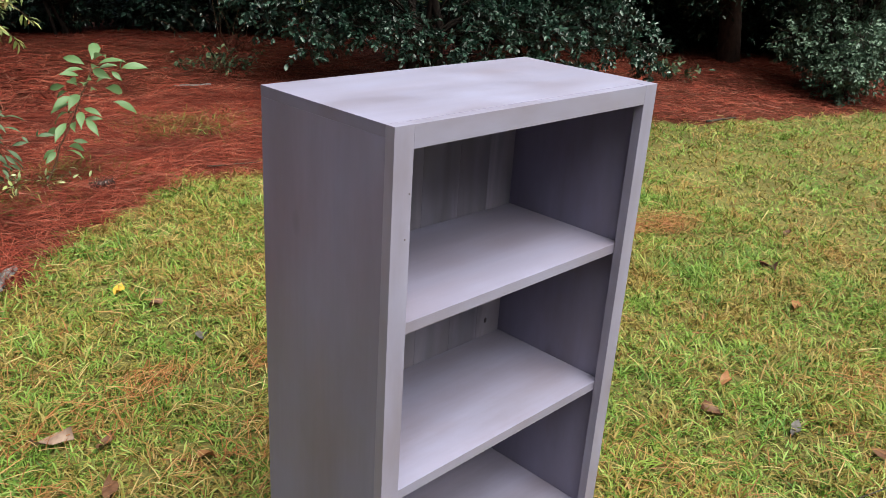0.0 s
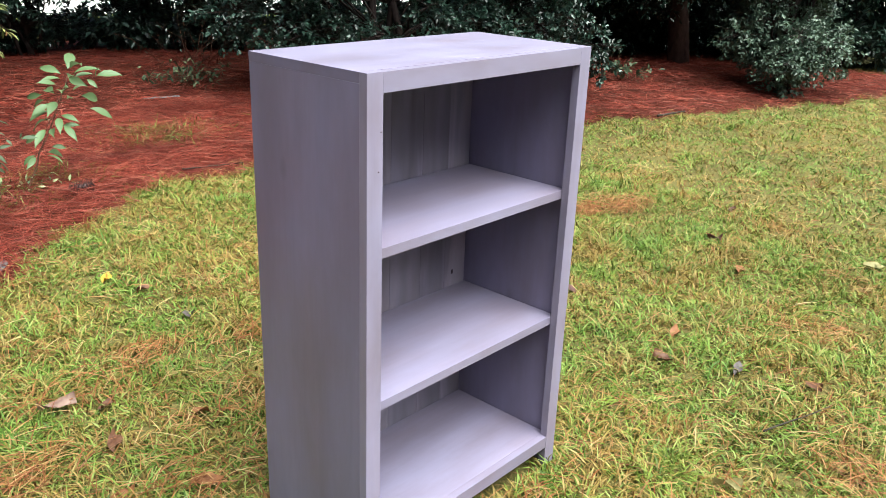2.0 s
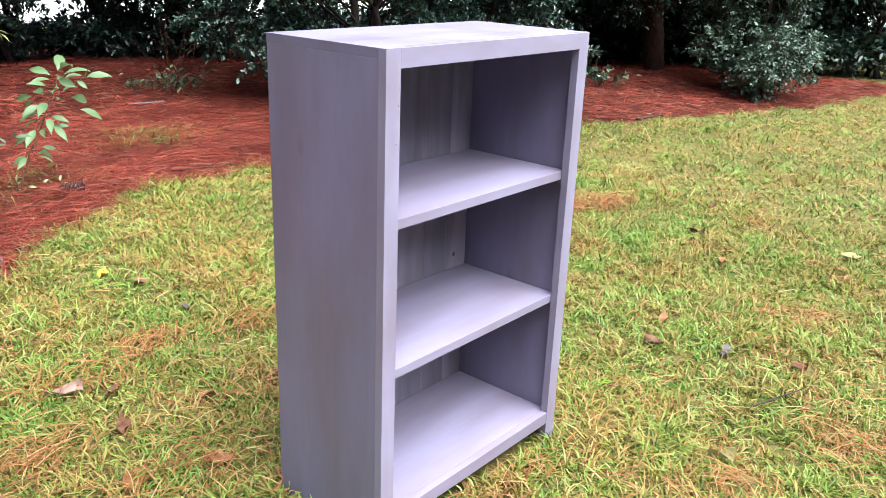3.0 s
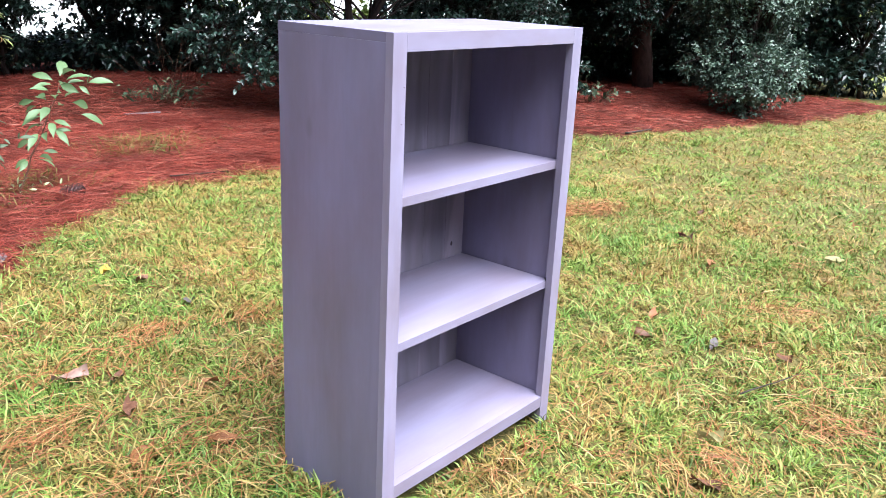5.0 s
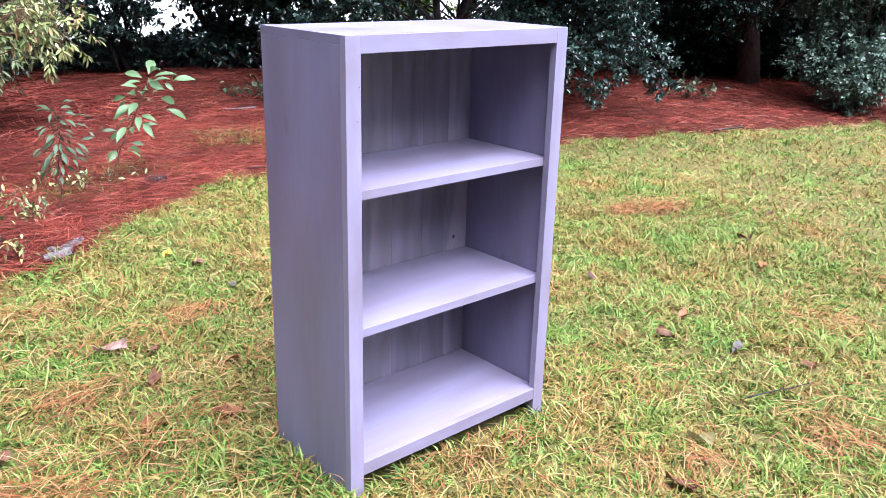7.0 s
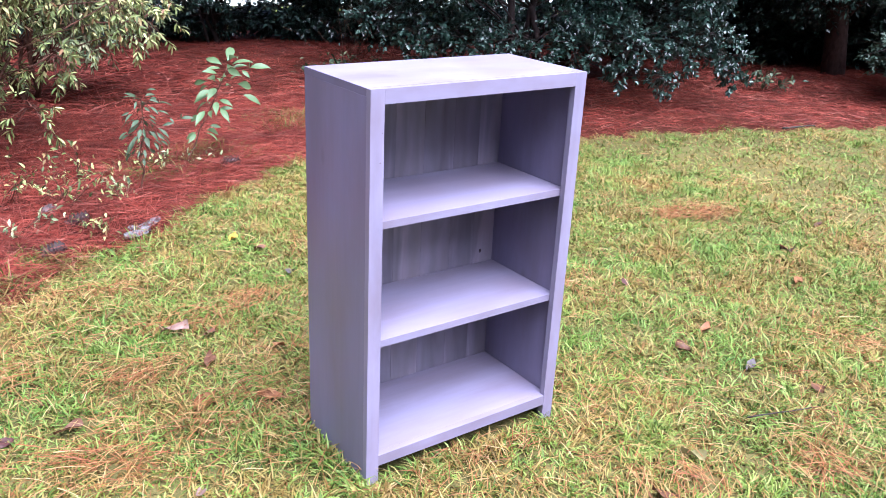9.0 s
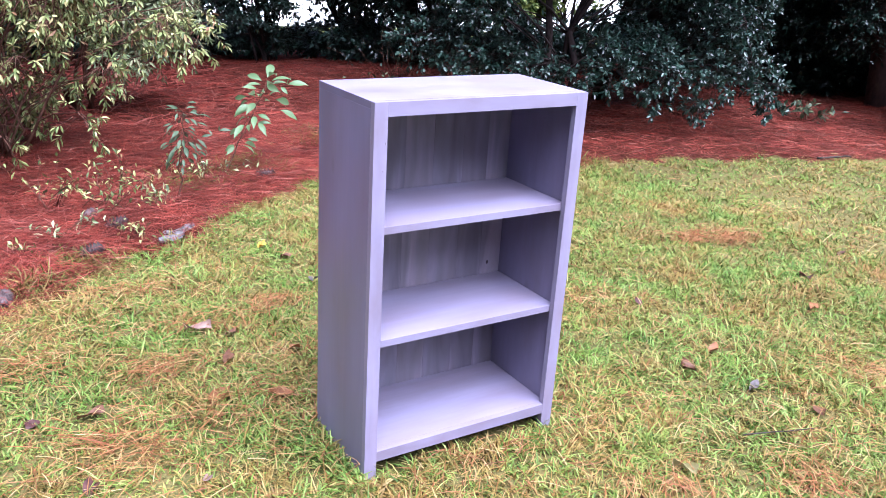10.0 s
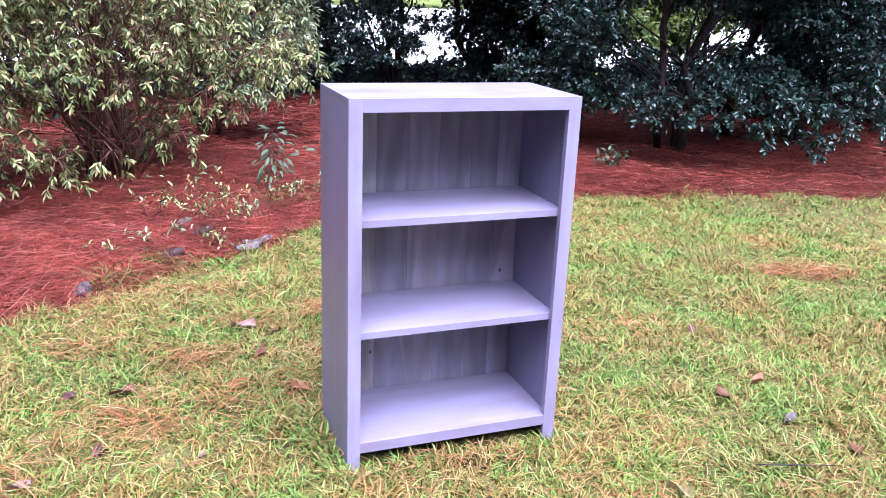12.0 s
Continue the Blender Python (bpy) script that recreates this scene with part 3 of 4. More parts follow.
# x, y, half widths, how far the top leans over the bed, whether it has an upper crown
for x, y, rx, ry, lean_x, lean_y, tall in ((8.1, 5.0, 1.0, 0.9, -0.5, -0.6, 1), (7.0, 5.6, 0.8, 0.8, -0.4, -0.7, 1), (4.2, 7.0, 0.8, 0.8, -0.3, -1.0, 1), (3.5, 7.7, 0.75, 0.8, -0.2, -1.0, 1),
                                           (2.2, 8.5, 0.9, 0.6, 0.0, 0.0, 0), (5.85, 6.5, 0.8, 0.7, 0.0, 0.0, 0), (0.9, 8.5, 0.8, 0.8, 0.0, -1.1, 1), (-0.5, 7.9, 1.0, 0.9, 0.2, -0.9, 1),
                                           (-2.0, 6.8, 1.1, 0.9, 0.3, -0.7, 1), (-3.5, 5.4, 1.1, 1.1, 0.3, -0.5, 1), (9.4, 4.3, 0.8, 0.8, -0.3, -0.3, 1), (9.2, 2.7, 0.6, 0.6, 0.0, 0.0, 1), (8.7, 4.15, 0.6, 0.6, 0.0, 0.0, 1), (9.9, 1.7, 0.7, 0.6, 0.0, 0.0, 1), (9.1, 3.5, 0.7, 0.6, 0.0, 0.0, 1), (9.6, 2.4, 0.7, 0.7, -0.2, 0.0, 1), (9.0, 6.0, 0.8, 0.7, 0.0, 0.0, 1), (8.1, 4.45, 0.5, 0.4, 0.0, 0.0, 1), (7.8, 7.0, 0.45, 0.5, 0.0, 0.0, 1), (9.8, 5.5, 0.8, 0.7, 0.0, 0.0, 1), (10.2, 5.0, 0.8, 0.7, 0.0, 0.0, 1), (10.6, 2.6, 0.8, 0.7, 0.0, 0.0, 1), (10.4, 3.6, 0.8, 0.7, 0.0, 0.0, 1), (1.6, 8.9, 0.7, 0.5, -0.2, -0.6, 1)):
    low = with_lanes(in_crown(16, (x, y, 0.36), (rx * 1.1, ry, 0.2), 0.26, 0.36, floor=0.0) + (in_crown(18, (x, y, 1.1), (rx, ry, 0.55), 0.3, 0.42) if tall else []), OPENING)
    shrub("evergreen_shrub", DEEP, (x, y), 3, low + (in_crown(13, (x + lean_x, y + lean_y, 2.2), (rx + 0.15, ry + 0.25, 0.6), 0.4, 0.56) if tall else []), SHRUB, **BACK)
shrub("evergreen_shrub", "loose evergreen shrub with daylight between its leaves", (2.45, 7.6), 6,
      in_crown(44, (2.25, 7.5, 0.85), (0.95, 0.5, 0.55), 0.12, 0.2, floor=0.3) + in_crown(32, (2.6, 7.9, 0.24), (1.0, 0.3, 0.1), 0.15, 0.2, floor=0.0) + in_crown(16, (2.2, 7.2, 2.3), (0.9, 0.9, 0.7), 0.35, 0.5), SHRUB, length=0.06, wide=0.028, twig_gap=0.025, trunk_r=0.02, share=2)
shrub("young_tree", "yellow-green young tree beyond the shrubs", (7.9, 9.0), 2,
      in_crown(34, (7.9, 9.0, 1.6), (2.0, 1.2, 1.4), 0.38, 0.55, floor=0.5) + in_crown(28, (6.4, 7.6, 1.1), (1.5, 0.5, 0.6), 0.22, 0.36, floor=0.2) + in_crown(12, (5.3, 7.7, 1.1), (0.6, 0.4, 0.5), 0.2, 0.32, floor=0.2), SHRUB_FAR, length=0.1, wide=0.055, twig_gap=0.05, template=T_FLAKE, category="tree")
# azaleas by the lawn's edge
shrub("azalea_shrub", "straggly yellow-green azalea with drooping twigs", (-0.62, 3.75), 36,
      with_lanes(in_crown(46, (-0.65, 3.7, 0.95), (1.1, 0.9, 0.75), 0.13, 0.22, inner=0.7, floor=0.1) + in_crown(60, (-0.7, 3.75, 1.5), (1.25, 1.0, 0.5), 0.18, 0.3) + in_crown(46, (-1.25, 3.2, 1.05), (0.6, 0.5, 0.55), 0.16, 0.26) + in_crown(20, (-0.5, 4.5, 1.0), (0.8, 0.3, 0.5), 0.2, 0.3) + in_crown(12, (-0.6, 4.1, 0.5), (0.55, 0.2, 0.25), 0.15, 0.22, floor=0.05),
                 [((-0.55, 2.6, 0.55), (-0.6, 3.8, 0.55), 0.15), ((-0.85, 2.6, 0.5), (-0.9, 3.8, 0.45), 0.02), ((-0.5, 2.6, 0.95), (-0.55, 3.6, 0.9), 0.0)])
      + [((-0.25, 2.8, 0.5), 0.15), ((-0.1, 2.95, 0.72), 0.18), ((0.3, 3.2, 0.95), 0.18), ((0.42, 3.15, 0.84), 0.17), ((0.45, 3.35, 1.02), 0.22), ((0.2, 3.0, 0.95), 0.18), ((0.1, 3.3, 1.0), 0.22), ((0.52, 3.25, 0.9), 0.16), ((-0.9, 2.75, 0.38), 0.16),
         ((-1.2, 2.85, 0.42), 0.22), ((-1.35, 2.7, 0.6), 0.2), ((-0.5, 2.95, 0.78), 0.14), ((-0.35, 3.0, 0.95), 0.16), ((-0.62, 2.75, 0.42), 0.13)],
      AZALEA, per_twig=8, twig_gap=0.03, length=0.049, wide=0.0165, droop=0.85, tipward=0.72, trunk_r=0.008, bark_mat=BARK_RED, share=1, twig_r=0.0022)
shrub("azalea_shrub", "loose pale green azalea further back in the bed", (0.15, 5.2), 7,
      in_crown(44, (0.52, 5.0, 1.1), (0.6, 0.7, 0.7), 0.2, 0.32, floor=0.3) + in_crown(20, (0.4, 5.1, 2.0), (0.8, 0.7, 0.5), 0.24, 0.36), AZALEA_PALE, fill=0.7, per_twig=9, twig_gap=0.028, length=0.06, wide=0.02, droop=0.5, trunk_r=0.016, bark_mat=BARK_RED)
shrub("azalea_shrub", "straggly olive azalea at the side of the bed", (-2.3, 3.3), 7,
      in_crown(44, (-2.3, 3.3, 1.0), (0.85, 0.9, 0.8), 0.22, 0.34, floor=0.1), AZALEA, per_twig=7, twig_gap=0.03, length=0.072, wide=0.027, droop=0.5, trunk_r=0.016, bark_mat=BARK_RED)

# far woods all round
fa = rng.uniform(0, 2 * math.pi, 9000)
fr = rng.uniform(46, 58, 9000)
fh = rng.uniform(0.3, 1.0, 9000) ** 0.7 * (9 + 3 * np.sin(fa * 9) + 2 * np.sin(fa * 23 + 1))
fp = np.stack([fr * np.cos(fa), fr * np.sin(fa), fh], -1)
tagged(scatter("far_woods", T_FLAKE, fp, rng.normal(0, 1, (9000, 3)), rng.normal(0, 1, (9000, 3)), rng.uniform(0.9, 1.7, 9000), rng.uniform(0.7, 1.3, 9000), SHRUB),
       "distant dark green woods", "woods", kind="stuff")
# unseen woods that close the yard's other side, added to block light from there
sn = 24000
sy = rng.uniform(-13, -0.5, sn)
sp = np.stack([-6.0 - 0.12 * (sy + 3) + rng.normal(0, 0.8, sn), sy, rng.uniform(0.05, 1.0, sn) * (7.8 + 0.9 * np.sin(sy * 1.3))], -1)
tagged(scatter("side_light_screen", T_FLAKE, sp, rng.normal(0, 1, (sn, 3)), rng.normal(0, 1, (sn, 3)), rng.uniform(0.14, 0.28, sn), rng.uniform(0.09, 0.16, sn), SHRUB),
       "unseen evergreen woods added beside the yard to block side light", "woods", kind="stuff")

# unseen leaves added at the yard's end, to keep low sky light off the bookcase
bn = 26000
bx2 = rng.uniform(-8.5, 8.5, bn)
bp = np.stack([bx2, -9.5 + 0.15 * bx2 + rng.normal(0, 0.8, bn), rng.uniform(0.03, 1.0, bn) * (6.2 + 0.9 * np.sin(bx2 * 1.7))], -1)
tagged(scatter("back_light_screen", T_FLAKE, bp, rng.normal(0, 1, (bn, 3)), rng.normal(0, 1, (bn, 3)), rng.uniform(0.18, 0.34, bn), rng.uniform(0.11, 0.2, bn), SHRUB),
       "unseen evergreen woods added at the yard's end to block low light", "woods", kind="stuff")


# ---- young plants in the bed ----
def leafy_sapling(label, base, tip, whorls, mat, length, wide, r=0.005, side=None):
    """A thin stem with loose whorls of broad leaves; a whorl: height share, leaves, side reach, rise, size."""
    bz = float(ground_z(np.array(base[0]), np.array(base[1])))
    root = tagged(empty("broadleaf_seedling", base[0], base[1], bz), label, "seedling")
    off = Matrix.Translation((-base[0], -base[1], -bz))
    line = np.array(bend((base[0], base[1], bz - 0.01), tip, 0.0, 0.014, 8))
    st = Tubes()
    st.add([tuple(p) for p in line], np.linspace(r, r * 0.4, len(line)), 6)
    st.put("stem", BARK_RED, root).matrix_parent_inverse = off

    def on_stem(s):
        i = min(int(s * 8), 7)
        return line[i] + (line[i + 1] - line[i]) * (s * 8 - i)

    def twig(p, q):
        tw = Tubes()
        tw.add([tuple(p), tuple((p + q) / 2 + np.array([0, 0, 0.008])), tuple(q)], [r * 0.4, r * 0.3, r * 0.2], 4)
        tw.put("twig", BARK_RED, root).matrix_parent_inverse = off

    def leaf(foot, d, size):
        long = length * size
        up = np.array([-0.15, -0.45, 0.9]) + rng.normal(0, 0.34, 3)
        f = scatter("leaf", T_BROAD, foot[None], d[None], up[None], np.array([long]), np.array([long * wide / length * rng.uniform(0.8, 1.1)]), mat, root, smooth=True)
        f.matrix_parent_inverse = off

    turn = 0.4
    for s, count, reach, rise, size in whorls:
        for k in range(count):
            p = on_stem(min(1.0, max(0.2, s + rng.normal(0, 0.03))))
            an = turn + k * 2.4 + rng.normal(0, 0.3)
            d = np.array([math.cos(an), math.sin(an), rise + rng.normal(0, 0.28)])
            foot = p + unit(d) * reach * rng.uniform(0.3, 1.4) + np.array([0, 0, rng.normal(0, 0.015)])
            if reach > 0.03:
                twig(p, foot)
            leaf(foot, d, size * rng.uniform(0.65, 1.15))
        turn += 1.1
    if side:
        s, reach = side
        p = on_stem(s)
        q = p + np.array(reach)
        twig(p, q)
        leaf(q, np.array([0.85, -0.5, 0.12]), 1.0)
        leaf(q, np.array([0.1, -0.3, 0.9]), 0.45)
        leaf(p + 0.7 * np.array(reach), np.array([0.3, -0.6, -0.4]), 0.55)
    return root


leafy_sapling("young sapling with broad pale green leaves in pine straw", (0.55, 3.03), (0.87, 3.14, 0.575),
              ((0.4, 6, 0.05, -0.4, 0.85), (0.58, 4, 0.06, -0.3, 0.75), (0.7, 6, 0.09, -0.25, 0.9), (0.8, 8, 0.11, -0.1, 0.95), (0.9, 7, 0.1, 0.1, 1.0), (1.0, 6, 0.03, 0.4, 1.1)), SAPLING, 0.122, 0.048, side=(0.9, (0.12, -0.09, 0.05)))
leafy_sapling("young plant with drooping grey-green leaves in pine straw", (0.19, 2.62), (0.23, 2.66, 0.53),
              ((0.3, 3, 0.04, -0.2, 0.6), (0.55, 12, 0.06, -0.8, 0.9), (0.66, 16, 0.07, -0.7, 1.0), (0.8, 16, 0.08, -0.5, 1.0), (0.92, 12, 0.06, -0.3, 1.0), (1.0, 8, 0.03, 0.0, 1.0)), SPROUT, 0.068, 0.022, 0.005, side=(0.8, (0.16, -0.1, 0.0)))


def sprig(label, x, y, h, width, n, mat, length=0.038, wide=0.0135, name="sprig"):
    """A low tuft of leafy shoots."""
    bz = float(ground_z(np.array(x), np.array(y)))
    root = tagged(empty(name, x, y, bz), label, "low plant")
    off = Matrix.Translation((-x, -y, -bz))
    P, D, N = [], [], []
    for k in range(n):
        end = np.array([x + rng.normal(0, width * 0.5), y + rng.normal(0, width * 0.4), bz + h * rng.uniform(0.4, 1.0)])
        line = bend((x + rng.normal(0, width * 0.15), y + rng.normal(0, width * 0.15), bz - 0.01), end, 0.08, 0.04, 4)
        tb = Tubes()
        tb.add(line, np.linspace(0.003, 0.001, 5), 4)
        tb.put("stem", BARK_RED, root).matrix_parent_inverse = off
        for j in range(7):
            s = rng.uniform(0.4, 1.0)
            p = np.array(line[0]) * (1 - s) + np.array(line[-1]) * s + rng.normal(0, 0.012, 3)
            P.append(p), D.append(rng.normal(0, 0.7, 3) + np.array([0, 0, 0.25])), N.append(rng.normal(0, 0.4, 3) + np.array([0, 0, 1]))
    n2 = len(P)
    for ob in (
               scatter("foliage", T_BROAD, np.array(P), np.array(D), np.array(N), length * rng.uniform(0.7, 1.2, n2), wide * rng.uniform(0.8, 1.2, n2), mat, root),):
        ob.matrix_parent_inverse = off


sprig("low azalea shoots in pine straw", -0.24, 2.62, 0.26, 0.34, 12, AZALEA)
sprig("low azalea shoots in pine straw", -0.05, 2.95, 0.22, 0.3, 8, AZALEA)
sprig("low azalea shoots in pine straw", -0.45, 2.75, 0.3, 0.3, 9, AZALEA)
sprig("low azalea shoots in pine straw", 0.3, 3.05, 0.22, 0.22, 7, AZALEA)
sprig("small leafy weed in pine straw", 0.1, 2.55, 0.12, 0.2, 6, AZALEA, 0.035, 0.013)
sprig("pale leafy weed in pine straw", -0.44, 2.31, 0.1, 0.16, 6, AZALEA_PALE, 0.042, 0.014)
sprig("pale leafy weed in pine straw", 0.09, 2.66, 0.07, 0.12, 5, AZALEA_PALE, 0.04, 0.014)
sprig("low leafy weed beside the seedlings", 0.5, 3.06, 0.1, 0.24, 8, AZALEA_PALE, 0.036, 0.013)
sprig("small leafy weed in pine straw", -0.12, 2.2, 0.1, 0.14, 6, AZALEA, 0.035, 0.012)
sprig("low grey-green weed in pine straw", 2.7, 5.15, 0.2, 0.55, 30, SPROUT, 0.055, 0.022)
sprig("low weed under the shrub", 6.25, 3.2, 0.26, 0.35, 12, SPROUT, 0.07, 0.03)
sprig("low weed under the evergreen shrub", 3.0, 3.45, 0.16, 0.3, 8, SPROUT, 0.06, 0.025)
sprig("small leafy weed in pine straw", -0.62, 2.12, 0.08, 0.15, 5, AZALEA, 0.035, 0.012)
sprig("dry twiggy weed in the shaded bed", 3.1, 5.7, 0.6, 0.7, 14, SHRUB, 0.05, 0.02)


# ---- litter on the ground ----
def curl_leaf(label, x, y, mat, size, wide, turn, tilt=12.0, lift=0.035, category="fallen leaf"):
    """A curled fallen leaf lying on the grass."""
    bm = bmesh.new()
    nu, nv = 9, 5
    size, wide, lift = size * 0.82, wide * 0.85, lift * 0.62
    twist, ph = random.uniform(-0.5, 0.5), random.uniform(0, 6.28)
    grid = []
    for i in range(nu):
        u = i / (nu - 1)
        half = wide * 0.5 * math.sin(math.pi * min(1, u * 0.93 + 0.05)) ** 0.75
        row = []
        for j in range(nv):
            v = j / (nv - 1) * 2 - 1
            row.append(bm.verts.new(((u - 0.5) * size, v * half, 0.07 * size * v * v + twist * (u - 0.5) * v * size + 0.06 * size * math.sin(ph + 5.0 * u + 2.0 * v) + random.uniform(-0.025, 0.025) * size)))
        grid.append(row)
    for i in range(nu - 1):
        for j in range(nv - 1):
            f = bm.faces.new((grid[i][j], grid[i + 1][j], grid[i + 1][j + 1], grid[i][j + 1]))
            f.smooth = True
    ob = part("fallen_leaf", bm, mat, None)
    z = float(ground_z(np.array(x), np.array(y))) + lift
    ob.matrix_world = pose(x, y, z, random.uniform(-tilt, tilt), random.uniform(-tilt, tilt), turn)
    return tagged(ob, label, category, "fallen leaves on the lawn")


curl_leaf("yellow fallen leaf on the lawn", 0.375, 1.87, LEAF_YELLOW, 0.075, 0.045, 40)
curl_leaf("pale pink dry leaf on the lawn", -0.15, 1.10, LEAF_PINK, 0.12, 0.045, -20, 6, 0.045)
curl_leaf("grey dry leaf standing in the grass", 0.44, 1.40, LEAF_GREY, 0.085, 0.05, 70, 25, 0.04)
curl_leaf("brown dry leaf on the lawn", -0.12, 0.83, LEAF_BROWN, 0.09, 0.045, 60, 20)
curl_leaf("brown dry leaf on the lawn", 0.43, 1.70, LEAF_BROWN, 0.07, 0.04, 10)
curl_leaf("orange-brown dry leaf on the lawn", 0.12, 0.81, LEAF_ORANGE, 0.08, 0.05, 110, 20)
curl_leaf("orange-brown dry leaf on the lawn", -0.04, 0.525, LEAF_ORANGE, 0.10, 0.045, -10)
curl_leaf("orange-brown dry leaf on the lawn", -0.22, 0.60, LEAF_ORANGE, 0.12, 0.05, 30)
curl_leaf("tan dry leaf on the lawn", 2.33, 0.235, LEAF_ORANGE, 0.09, 0.05, 20)
curl_leaf("dark brown dry leaf on the lawn", 2.62, 0.49, LEAF_DARK, 0.11, 0.06, 75, 25)
curl_leaf("brown dry leaf on the lawn", 1.35, 0.06, LEAF_BROWN, 0.08, 0.05, 100, 20)
curl_leaf("brown dry leaf on the lawn", 1.55, 0.12, LEAF_ORANGE, 0.09, 0.045, 15)
curl_leaf("reddish dry leaf on the lawn", 1.53, -0.36, LEAF_BROWN, 0.08, 0.05, 60, 20)
curl_leaf("pale yellow leaf on the lawn", 2.77, -0.17, LEAF_PALE, 0.12, 0.05, -60, 6, 0.045)
curl_leaf("tan dry leaf on the lawn", -0.86, 0.17, LEAF_PINK, 0.07, 0.05, 15)
curl_leaf("dark red dry leaf on the lawn", -0.66, 0.29, LEAF_DARK, 0.085, 0.055, 80, 25)
curl_leaf("dark dry leaf on the lawn", -0.76, 0.68, LEAF_DARK, 0.06, 0.045, 30, 20)
curl_leaf("brown dry leaf on the lawn", -0.60, 0.66, LEAF_BROWN, 0.10, 0.045, 5)
curl_leaf("pale pink dry leaf on the lawn", -0.38, 0.19, LEAF_PINK, 0.05, 0.035, 70, 25)
curl_leaf("grey dry leaf on the lawn", -0.05, 1.02, LEAF_BROWN, 0.08, 0.04, 35)
curl_leaf("pale dry leaf on the lawn", 0.85, -0.39, LEAF_PALE, 0.09, 0.02, -50, 6, 0.045)
curl_leaf("red-brown dry leaf on the lawn", 0.64, -0.47, LEAF_BROWN, 0.09, 0.055, 110, 25)
curl_leaf("grey-brown dry leaf on the lawn", 1.46, -0.145, LEAF_GREY, 0.065, 0.035, 10, 30)
curl_leaf("dark dry leaf on the lawn", 1.62, 0.60, LEAF_DARK, 0.06, 0.035, 80, 25)
curl_leaf("dark dry leaf on the lawn", 3.1, 0.62, LEAF_DARK, 0.10, 0.04, 10, 15)


def pine_cone(label, x, y, size, turn):
    """A cone lying on its side: a core with rows of open scales."""
    z = float(ground_z(np.array(x), np.array(y))) + size * 0.3
    root = tagged(new("pine_cone"), label, "pine cone", "cones on the bed")
    root.empty_display_size = 0.05
    P, D, N = [], [], []
    for i in range(60):
        u = i / 59
        an = i * 2.4
        rad = size * 0.28 * math.sin(math.pi * (0.12 + 0.8 * u))
        d = np.array([0.35, math.cos(an), math.sin(an)])
        P.append(np.array([(u - 0.5) * size, math.cos(an) * rad * 0.35, math.sin(an) * rad * 0.35]))
        D.append(d), N.append(np.array([1.0, -0.3 * math.cos(an), -0.3 * math.sin(an)]))
    core = Tubes()
    core.add([(-size / 2, 0, 0), (-size * 0.2, 0, 0), (size * 0.2, 0, 0), (size / 2, 0, 0)], [size * 0.07, size * 0.14, size * 0.12, size * 0.03], 8)
    core.put("core", CONE, root)
    scatter("scale_layer", T_BROAD, np.array(P), np.array(D), np.array(N), np.full(60, size * 0.28), np.full(60, size * 0.22), CONE, root)
    root.matrix_world = pose(x, y, z, 0, random.uniform(-8, 8), turn)


pine_cone("dark pine cone on the pine straw", -0.37, 2.02, 0.10, 30)
pine_cone("weathered pine cone on the pine straw", -0.75, 1.60, 0.09, 80)
pine_cone("pine cone lying on the pine straw", 0.76, 2.90, 0.11, -15)
pine_cone("dark pine cone on the pine straw", -0.20, 2.32, 0.10, 15)
pine_cone("weathered pine cone on the pine straw", -0.28, 2.52, 0.09, 60)


def bark_chip(label, x, y, length, width, turn, mat=None):
    bm = bmesh.new()
    n = 7
    rows = []
    for i in range(n):
        u = i / (n - 1)
        w = width * (0.5 + 0.5 * math.sin(math.pi * u)) * random.uniform(0.75, 1.1) * 0.5
        row = []
        for v, h in ((-1, 0.0), (-0.6, 0.5), (0, 0.8), (0.6, 0.5), (1, 0.0), (0.5, -0.2), (-0.5, -0.2)):
            row.append(bm.verts.new(((u - 0.5) * length, v * w, h * width * random.uniform(0.25, 0.5) + random.uniform(-0.003, 0.003))))
        rows.append(row)
    for i in range(n - 1):
        for j in range(7):
            bm.faces.new((rows[i][j], rows[i + 1][j], rows[i + 1][(j + 1) % 7], rows[i][(j + 1) % 7]))
    bm.faces.new(rows[0][::-1])
    bm.faces.new(rows[-1])
    ob = part("bark_piece", bm, mat or CHIP)
    ob.matrix_world = pose(x, y, float(ground_z(np.array(x), np.array(y))) + 0.025, 0, random.uniform(-5, 5), turn)
    tagged(ob, label, "bark piece", "bark pieces on the bed")


bark_chip("pale weathered piece of bark at the lawn's edge", 0.08, 2.17, 0.15, 0.055, 35)
bark_chip("grey weathered piece of bark at the lawn's edge", 0.0, 2.09, 0.11, 0.06, 5)
bark_chip("dark broken piece of bark at the lawn's edge", 0.03, 2.14, 0.1, 0.05, -30)
bark_chip("pale stick of wood on the pine straw", 2.25, 4.75, 0.26, 0.03, -35)


def stick(label, a, b, r):
    tb = Tubes()
    za, zb = (float(ground_z(np.array(p[0]), np.array(p[1]))) + 0.04 for p in (a, b))
    line = bend((*a, za), (*b, zb), 0.0, 0.008, 7)
    tb.add(line, np.linspace(r, r * 0.5, len(line)), 6)
    tagged(tb.put("stick", TWIG), label, "stick")


stick("thin dark twig lying in the grass", (1.14, -0.36), (1.41, -0.445), 0.0026)
stick("thin dark twig at the edge of the pine straw", (1.35, 2.96), (1.72, 2.93), 0.005)
stick("thin dark stick at the edge of the lawn", (4.9, 2.05), (5.25, 2.0), 0.01)
stick("thin twig rising from the shaded bed", (3.0, 5.5), (3.4, 5.9), 0.006)

